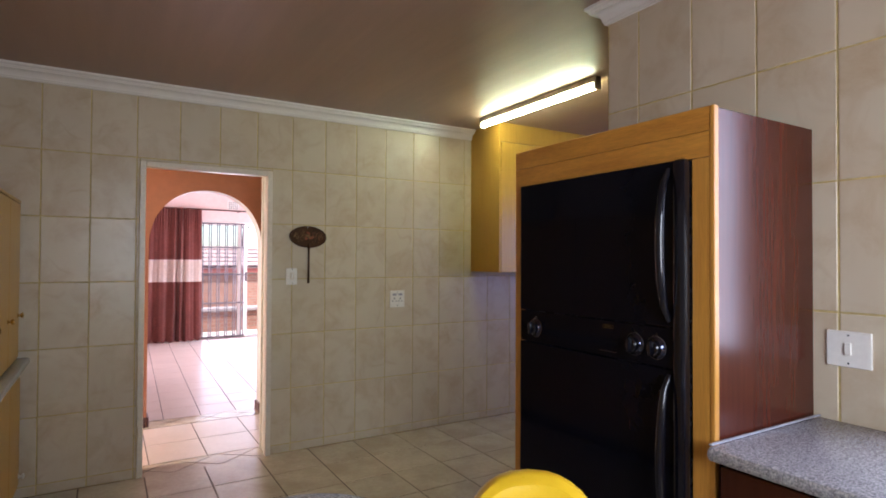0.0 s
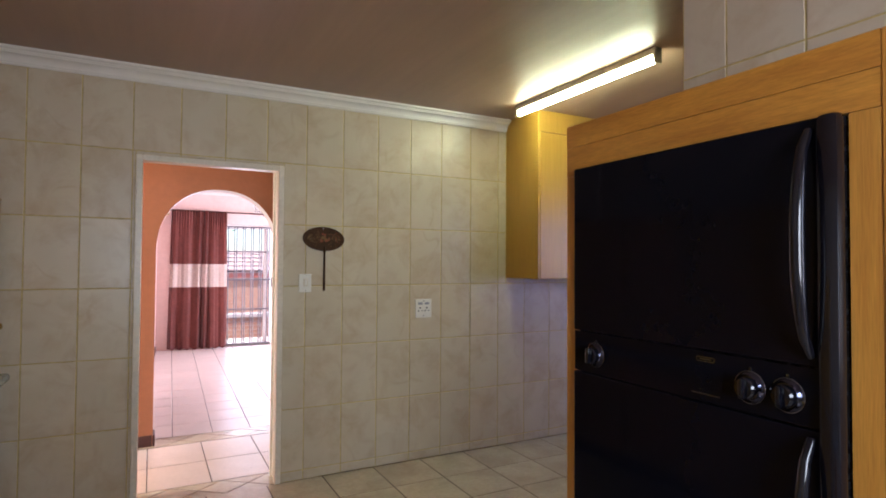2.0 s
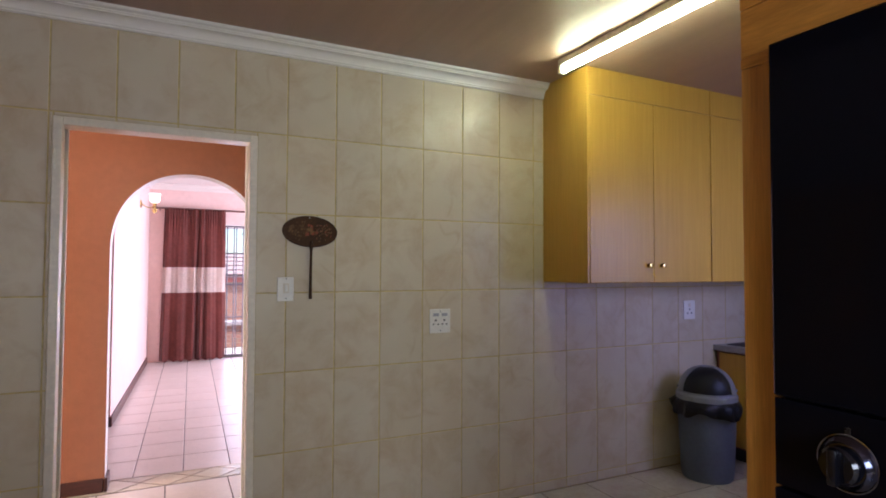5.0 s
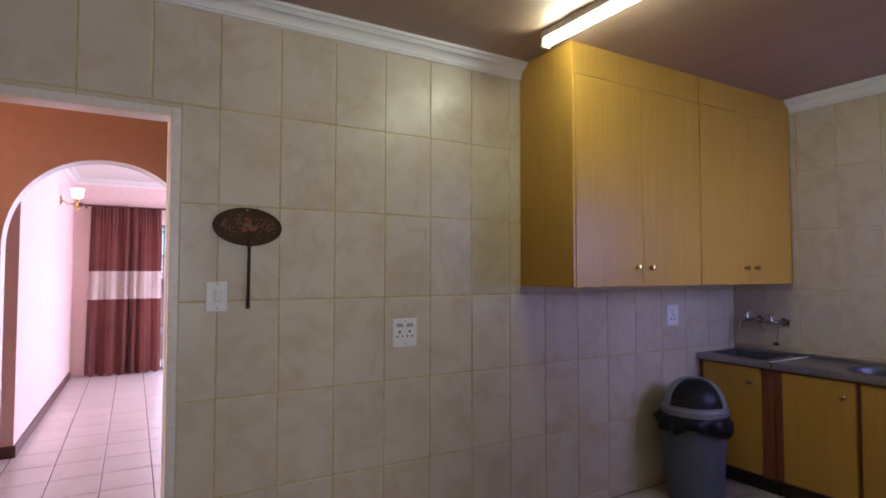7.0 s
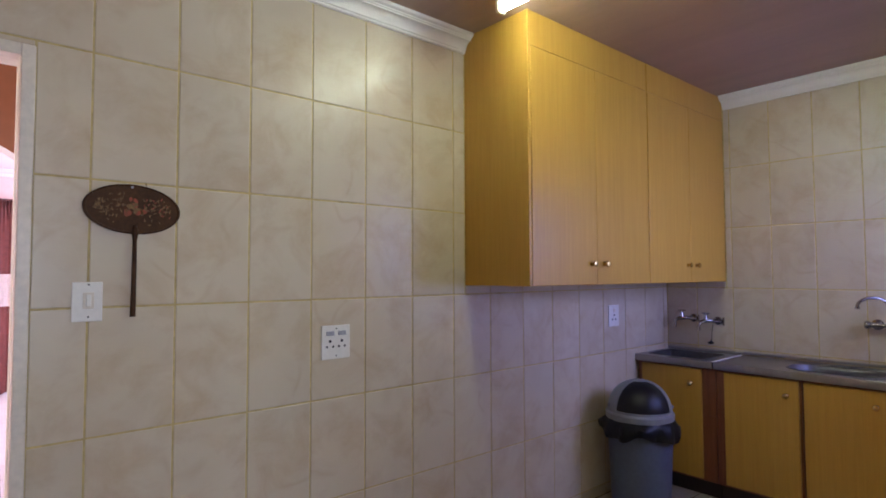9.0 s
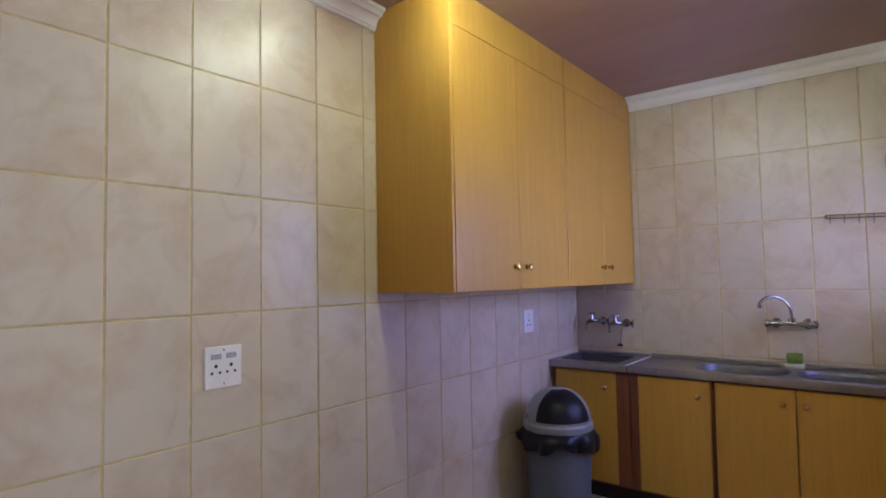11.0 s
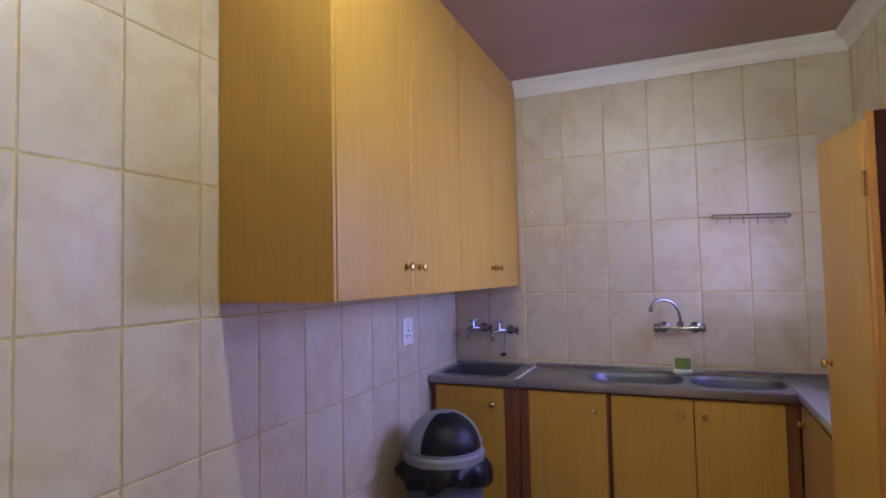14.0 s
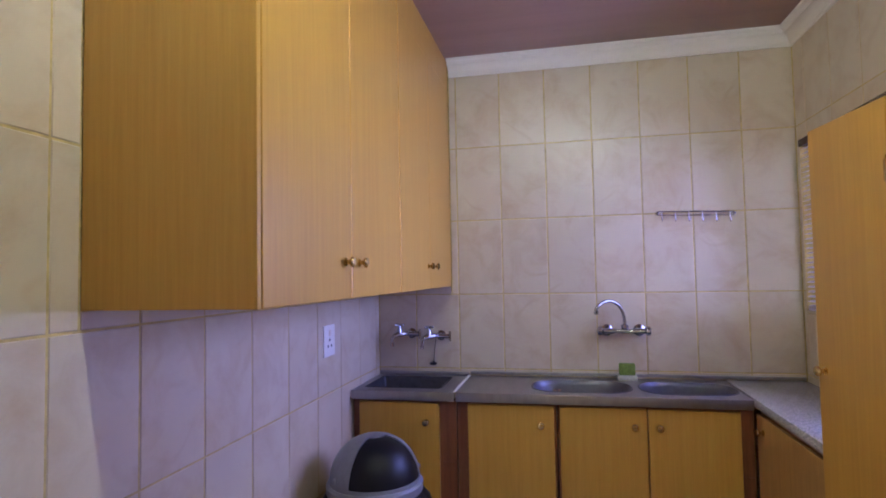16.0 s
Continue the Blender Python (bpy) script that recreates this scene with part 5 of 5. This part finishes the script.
def mixer():
    x, y0, y1, z = XE, 2.70, 2.90, 1.078
    ob = base("wall_mixer", (x, 2.8, z), "chrome wall mixer tap with a swan-neck spout", "tap")
    for y in (y0 + 0.02, y1 - 0.02):
        part("flange", lathe(bmesh.new(), (x, y, z), [(0.030, 0.0), (0.030, -0.006), (0.018, -0.014), (0.014, -0.05)], 22, 'X'), M["chrome"], ob, smooth=True)
    part("bar", tube(bmesh.new(), [(x - 0.055, y0, z), (x - 0.055, y0 + 0.04, z), (x - 0.055, 2.77, z), (x - 0.055, 2.8, z), (x - 0.055, 2.83, z), (x - 0.055, y1 - 0.04, z), (x - 0.055, y1, z)],
                     [0.014, 0.014, 0.009, 0.013, 0.009, 0.014, 0.014], 16), M["chrome"], ob, smooth=True)
    for y, s in ((y0, -1), (y1, 1)):
        bm = bmesh.new()
        lathe(bm, (x - 0.055, y, z), [(0.012, 0.0), (0.021, s * 0.006), (0.024, s * 0.016), (0.021, s * 0.028), (0.008, s * 0.032)], 10, 'Y')
        part("handle", bm, M["chrome"], ob, smooth=True)
    part("spout_nut", lathe(bmesh.new(), (x - 0.055, 2.795, z), [(0.013, 0.01), (0.018, 0.016), (0.018, 0.03), (0.011, 0.034)], 14), M["chrome"], ob, smooth=True)
    path = [(x - 0.055, 2.795, z + 0.03)]
    for k in range(1, 17):
        a = radians(168 * k / 16)
        w = 0.0725 * (1 - cos(a)) * (0.55 + 0.45 * k / 16)
        path.append((x - 0.055 - 0.65 * w, 2.795 + w, z + 0.03 + 0.124 * sin(a * 0.82) ** 0.9))
    path.append((path[-1][0], path[-1][1] + 0.001, path[-1][2] - 0.012))
    part("spout", tube(bmesh.new(), path, 0.0085, 12), M["chrome"], ob, smooth=True)
    e = path[-1]
    part("nozzle", lathe(bmesh.new(), (e[0], e[1], e[2] - 0.014), [(0.009, 0.0), (0.012, 0.002), (0.012, 0.016), (0.009, 0.018)], 14), M["chrome"], ob, smooth=True)
    return ob


mixer()
ob = base("sponge_dish", (4.74, 2.79, ZT), "green scouring sponge on a small pale dish behind the sink", "sponge")
part("dish", bx((4.715, 2.745, ZT + 0.0005), (4.765, 2.838, ZT + 0.026), 0.005), M["soap_dish"], ob, smooth=True)
part("sponge", bx((4.722, 2.752, ZT + 0.0262), (4.757, 2.83, ZT + 0.085), 0.006, Matrix.Translation((0, 0, 0))), M["sponge"], ob, "rough dark green sponge", smooth=True)


def hook_rail():
    x, ya, yb = XE, 2.255, 2.615
    ob = base("hook_rail", (x, (ya + yb) / 2, 1.66), "chrome wire rail with six hooks on the tiled wall", "hook rail")
    za, zb = 1.656, 1.671
    for z0, z1 in ((1.668, 1.680), (1.650, 1.662)):
        part("wire", tube(bmesh.new(), [(x - 0.022, ya, z0), (x - 0.022, yb, z1)], 0.003, 8), M["chrome"], ob, smooth=True)
    for y, z in ((ya, 1.659), (yb, 1.671)):
        part("end_bracket", lathe(bmesh.new(), (x, y, z), [(0.008, 0.0), (0.006, -0.016), (0.007, -0.02), (0.007, -0.026), (0.003, -0.028)], 14, 'X'), M["chrome"], ob, smooth=True)
    for k in range(6):
        y = ya + 0.02 + (yb - ya - 0.04) * k / 5
        z = 1.654 + 0.012 * k / 5
        part("hook", tube(bmesh.new(), [(x - 0.024, y, z + 0.014), (x - 0.026, y, z - 0.01), (x - 0.027, y, z - 0.028), (x - 0.034, y, z - 0.036), (x - 0.042, y, z - 0.030), (x - 0.044, y, z - 0.020)], 0.0024, 7), M["chrome"], ob, smooth=True)
    return ob


hook_rail()


# ---- rubbish bin ----
def bin_():
    cx, cy = 3.934, 3.856
    c = (cx, cy, 0)
    ob = base("rubbish_bin", c, "grey plastic swing-top bin with a black bag over its rim", "bin")
    part("drum", lathe(bmesh.new(), c, [(0.165, 0.0), (0.172, 0.012), (0.178, 0.06), (0.198, 0.47), (0.196, 0.472)], 40), M["bin_grey"], ob, smooth=True)
    bm = bmesh.new()
    rnd = random.Random(9)
    n = 64
    loops = []
    ph = [rnd.uniform(0, 6.28) for _ in range(6)]
    for k, (r, z) in enumerate(((0.200, 0.53), (0.212, 0.522), (0.226, 0.502), (0.234, 0.475), (0.236, 0.452), (0.228, 0.436), (0.212, 0.436), (0.203, 0.455))):
        loop = []
        for i in range(n):
            a = 2 * pi * i / n
            w = 0.011 * sin(5 * a + ph[0]) + 0.008 * sin(11 * a + ph[1] + k * 0.3) + 0.005 * sin(23 * a + ph[2] + k * 0.7)
            w *= min(1.0, k / 3)
            dz = 0.018 * sin(4 * a + ph[3]) + 0.01 * sin(9 * a + ph[4]) if 2 < k < 7 else 0
            loop.append(Vector((cx + (r + w) * cos(a), cy + (r + w) * sin(a), z + dz)))
        loops.append(loop)
    rings(bm, loops, caps=False)
    part("bin_bag", bm, M["bag"], ob, "crumpled black plastic bag", smooth=True)
    lid = part("collar", lathe(bmesh.new(), c, [(0.196, 0.515), (0.206, 0.522), (0.208, 0.556), (0.200, 0.566), (0.19, 0.566)], 44), M["bin_silver"], ob, smooth=True)
    # hood: a dome with an opening on the side that faces the room
    face = radians(220)
    hood, flap = bmesh.new(), bmesh.new()
    seg, rows = 48, 16
    R, H = 0.195, 0.182

    def dome(a, k, s=1.0):
        t = pi / 2 * k / rows
        return Vector((cx + R * s * cos(t) ** 0.9 * cos(a), cy + R * s * cos(t) ** 0.9 * sin(a), 0.562 + H * s * sin(t)))

    for k in range(rows):
        for i in range(seg):
            a0, a1 = 2 * pi * i / seg, 2 * pi * (i + 1) / seg
            mid = (a0 + a1) / 2 - face
            mid = (mid + pi) % (2 * pi) - pi
            opening = abs(mid) < radians(57) and 1 <= k < 14
            s = 0.975 if opening else 1.0
            bm = flap if opening else hood
            q = [dome(a0, k, s), dome(a1, k, s), dome(a1, k + 1, s), dome(a0, k + 1, s)]
            if k == rows - 1:
                q = q[:3]
            bm.faces.new([bm.verts.new(p) for p in q])
    for bm in (hood, flap):
        bmesh.ops.remove_doubles(bm, verts=bm.verts, dist=0.0005)
        bmesh.ops.recalc_face_normals(bm, faces=bm.faces)
    bmesh.ops.solidify(hood, geom=hood.faces[:], thickness=0.004)
    h = part("hood", hood, M["bin_silver"], ob, smooth=True)
    part("swing_flap", flap, M["matt_black"], ob, "black swing flap", smooth=True)
    for s in (-1, 1):
        a = face + s * radians(80)
        p = dome(a, 2, 1.0)
        part("pivot", lathe(bmesh.new(), p, [(0.002, -0.011), (0.009, -0.007), (0.011, 0.0), (0.009, 0.007), (0.002, 0.011)], 14), M["bin_silver"], h, smooth=True)
    for o in ob.children_recursive:
        for v in o.data.vertices:
            v.co.x, v.co.y = cx + (v.co.x - cx) * 0.93, cy + (v.co.y - cy) * 0.93
    return ob


bin_()


# ---- tall cupboard with its door ajar ----
def tall_cupboard():
    x0, x1, y0, y1, top = 3.27, 3.658, YS + 0.002, 2.315, 1.81
    ob = base("tall_cupboard", ((x0 + x1) / 2, y1, 0), "tall oak cupboard with a mahogany side, door ajar", "cupboard")
    part("side_panel", bx((x0, y0, 0), (x0 + 0.016, y1 - 0.019, top), 0.002), M["mahogany"], ob, "dark reddish mahogany panel")
    part("side_panel", bx((x1 - 0.016, y0, 0), (x1, y1 - 0.019, top), 0.002), M["mahogany"], ob, "dark reddish mahogany panel")
    part("back", bx((x0 + 0.0162, y0, 0.1), (x1 - 0.0162, y0 + 0.01, top - 0.02)), M["oak_edge"], ob)
    part("top", bx((x0 + 0.0162, y0 + 0.011, top - 0.018), (x1 - 0.0162, y1 - 0.0192, top), 0.001), M["mahogany"], ob)
    part("stile", bx((x0 - 0.002, y1 - 0.0188, 0), (x0 + 0.03, y1, top), 0.003), M["meranti_v"], ob)
    part("plinth", bx((x0 + 0.0302, y1 - 0.06, 0), (x1, y1 - 0.045, 0.1)), M["dark_plinth"], ob)
    hx, hy = x0 + 0.034, y1 + 0.004
    turn = Matrix.Translation((hx, hy, 0)) @ Matrix.Rotation(radians(5.5), 4, 'Z') @ Matrix.Translation((-hx, -hy, 0))
    bm = bmesh.new()
    box(bm, (hx, y1 - 0.014, 0.11), (x1 - 0.002, y1 + 0.004, 1.796), 0.003, turn)
    door = part("door", bm, M["oak"], ob)
    k = turn @ Vector((x1 - 0.04, y1 + 0.004, 1.075))
    knob("knob", door, k, (sin(radians(-5)), cos(radians(-5)), 0), M["brass"])
    for z in (1.58, 0.42):
        bm = bmesh.new()
        tube(bm, [(hx - 0.005, y1 + 0.007, z), (hx - 0.005, y1 + 0.007, z + 0.07)], 0.005, 10)
        box(bm, (hx - 0.022, y1 + 0.001, z), (hx - 0.005, y1 + 0.0035, z + 0.07))
        box(bm, (hx - 0.003, y1 + 0.0045, z + 0.008), (hx + 0.013, y1 + 0.0072, z + 0.062))
        part("hinge", bm, M["brass"], door, smooth=True)
    return ob


tall_cupboard()


# ---- scullery window with its blind ----
def window():
    x0, x1, z0, z1 = WIN
    yo = YS - 0.17
    ob = base("window_scullery", ((x0 + x1) / 2, yo, z0), "scullery window with a tiled reveal and a pale venetian blind", "window", kind="structure")
    for lo, hi in (((x0, yo, z0), (x0 + 0.04, yo + 0.03, z1)), ((x1 - 0.04, yo, z0), (x1, yo + 0.03, z1)), ((x0 + 0.04, yo, z0), (x1 - 0.04, yo + 0.03, z0 + 0.04)),
                   ((x0 + 0.04, yo, z1 - 0.04), (x1 - 0.04, yo + 0.03, z1)), ((4.15, yo, z0 + 0.04), (4.18, yo + 0.03, z1 - 0.04))):
        part("window_frame", bx(lo, hi, 0.003), M["white_paint"], ob)
    for a, b in ((x0 + 0.04, 4.15), (4.18, x1 - 0.04)):
        p = part("pane", bx((a, yo + 0.012, z0 + 0.04), (b, yo + 0.016, z1 - 0.04)), M["glass"], ob)
        p.visible_shadow = False
    part("window_sill", bx((x0, yo + 0.031, z0 + 0.0005), (x1, YS + 0.004, z0 + 0.012), 0.003), M["wall_tile"], ob)
    return ob


window()


def blind():
    x0, x1, z0, z1 = WIN
    y = YS - 0.014
    ob = base("venetian_blind", ((x0 + x1) / 2, y, z0), "pale lilac venetian blind, slats half open", "blind")
    part("head_rail", bx((x0 + 0.005, y - 0.02, z1 - 0.035), (x1 - 0.005, y + 0.022, z1 - 0.001), 0.003), M["mahogany"], ob, "dark brown head rail")
    n = 34
    tilt = radians(-17)
    for i in range(n):
        z = z0 + 0.035 + (z1 - z0 - 0.08) * i / (n - 1)
        bm = bmesh.new()
        loops = []
        for xx in (x0 + 0.008, x1 - 0.008):
            top = [(-0.0125, -0.0), (-0.006, 0.002), (0.0, 0.0027), (0.006, 0.002), (0.0125, 0.0)]
            prof = top + [(a, b - 0.0008) for a, b in reversed(top)]
            loops.append([Vector((xx, y + a * cos(tilt) - b * sin(tilt), z + a * sin(tilt) + b * cos(tilt))) for a, b in prof])
        rings(bm, loops)
        bmesh.ops.recalc_face_normals(bm, faces=bm.faces)
        part("slat", bm, M["blind"], ob)
    for x in (x0 + 0.15, 4.15, x1 - 0.12):
        part("cord", tube(bmesh.new(), [(x, y + 0.014, z0 + 0.02), (x, y + 0.014, z1 - 0.03)], 0.001, 5), M["blind"], ob)
    part("bottom_rail", bx((x0 + 0.008, y - 0.012, z0 + 0.013), (x1 - 0.008, y + 0.012, z0 + 0.026), 0.003), M["blind"], ob)
    return ob


blind()

# window over the kitchen worktop
ob = base("window_kitchen", (XK + 0.11, -0.11, KWIN[2]), "added kitchen window, never in view over the worktop", "window", kind="structure")
ya, yb, za, zb = KWIN
for lo, hi in (((ya, za), (ya + 0.04, zb)), ((yb - 0.04, za), (yb, zb)), ((-0.13, za + 0.04), (-0.09, zb - 0.04)), ((ya + 0.04, za), (yb - 0.04, za + 0.04)), ((ya + 0.04, zb - 0.04), (yb - 0.04, zb))):
    part("window_frame", bx((XK + 0.10, *lo), (XK + 0.13, *hi), 0.003), M["white_paint"], ob)
for a, b in ((ya + 0.04, -0.13), (-0.09, yb - 0.04)):
    part("pane", bx((XK + 0.112, a, za + 0.04), (XK + 0.116, b, zb - 0.04)), M["glass"], ob).visible_shadow = False

# frame bars of the added back window, out of view
ob = base("window_back", (0.5, Y0 - 0.1, BWIN[2]), "added kitchen window, never in view", "window", kind="structure")
for a, b in ((BWIN[0], BWIN[0] + 0.05), (0.48, 0.52), (BWIN[1] - 0.05, BWIN[1])):
    part("window_frame", bx((a, Y0 - 0.1, BWIN[2]), (b, Y0 - 0.06, BWIN[3]), 0.003), M["white_paint"], ob)

# ---- wall and floor tiles, last ----
GX, GP = 1.180, 0.2537
tiling(wall_north, plane((0, YN + 0.008, 0), (1, 0, 0), (0, 0, 1)), lines(GX, GP, XW, XE), ROWS_Z, M["wall_tile"],
       holes=[(DOOR[0], DOOR[1], -1, DOOR[2]), (CB[0], 9, CB[2], 9)])
tiling(wall_east, plane((XE + 0.008, 0, 0), (0, -1, 0), (0, 0, 1)), lines(-3.412, 0.2427, -YN, -YS), ROWS_Z, M["wall_tile"], holes=[(-9, -CB[1], CB[2], 9)])
tiling(wall_kitchen_east, plane((XK + 0.008, 0, 0), (0, -1, 0), (0, 0, 1)), lines(-1.575, 0.2495, -YK, -Y0), ROWS_Z, M["wall_tile"], holes=[(-KWIN[1], -KWIN[0], KWIN[2], KWIN[3])])
tiling(wall_scullery_south, plane((0, YS - 0.008, 0), (-1, 0, 0), (0, 0, 1)), lines(-XE + 0.12, 0.2537, -XE, -3.30), ROWS_Z, M["wall_tile"], holes=[(-WIN[1], -WIN[0], WIN[2], WIN[3])])

FL = plane((0, 0, -0.006), (1, 0, 0), (0, 1, 0))
KX = lines(1.31, 0.36, -0.38, XE)
tiling(floor, FL, KX, [2.29, 2.65, 3.01, 3.37, 3.73, 4.1135], M["floor_tile"], thick=0.0062, gap=0.007, jitter=0.0003, name="floor_tile")
bm = bmesh.new()
fx, fy = lines(1.31, 0.36, XW, XE), lines(2.29, 0.36, Y0, 2.29)
for a, b in zip(fx, fx[1:]):
    for c, d in zip(fy, fy[1:]):
        box(bm, (a + 0.003, c + 0.003, -0.006), (b - 0.003, d - 0.003, 0.0))
for c, d in zip((2.29, 2.65, 3.01, 3.37, 3.73), (2.65, 3.01, 3.37, 3.73, 4.09)):
    box(bm, (XW, c + 0.003, -0.006), (-0.383, d - 0.003, 0.0))
rest = solid("floor_tiles", bm, M["floor_tile"], "pale beige floor tiles", "floor tiles", kind="stuff")


def border(parent, y0, y1, x0, x1):
    """A threshold strip of diamonds and triangles between two rooms."""
    w = 0.30
    n = int((x1 - x0) / w)
    for i in range(n):
        a = x0 + i * w
        h, g = (y1 - y0) / 2, 0.006
        shapes = ([(g, h), (w / 2, g), (w - g, h), (w / 2, 2 * h - g)], [(w / 2 + 2 * g, g / 2), (w * 1.5 - 2 * g, g / 2), (w, h - 1.5 * g)], [(w / 2 + 2 * g, 2 * h - g / 2), (w, h + 1.5 * g), (w * 1.5 - 2 * g, 2 * h - g / 2)])
        for pts in shapes:
            bm = bmesh.new()
            rings(bm, [[Vector((a + u, y0 + v, -0.006)) for u, v in pts], [Vector((a + u, y0 + v, 0.0)) for u, v in pts]])
            bmesh.ops.recalc_face_normals(bm, faces=bm.faces)
            ob = new("border_tile", mesh_of("border_tile", bm, M["floor_tile"]))
            ob.parent = parent


border(floor_hall, 4.105, 4.33, -0.05, 1.4)
# passage tiles share the copy coloured for daylight
tiling(floor_hall, FL, lines(0.645, 0.375, -0.9, 2.2), [4.335, 4.775, 5.235], M["daylit_tile"], thick=0.0062, gap=0.007, jitter=0.0003, name="floor_tile")
border(floor_lounge, 5.245, 5.47, -0.1, 1.6)
LS = Matrix.Translation((0.45, 5.5, 0)) @ Matrix.Rotation(radians(-1.7), 4, 'Z') @ Matrix.Translation((-0.45, -5.5, 0))
tiling(floor_lounge, LS @ FL, lines(0.45, 0.304, -0.5, 2.6), lines(5.48, 0.36, 5.48, LOUNGE_Y + 0.05), M["daylit_tile"], thick=0.0062, gap=0.006, jitter=0.0003, name="floor_tile")
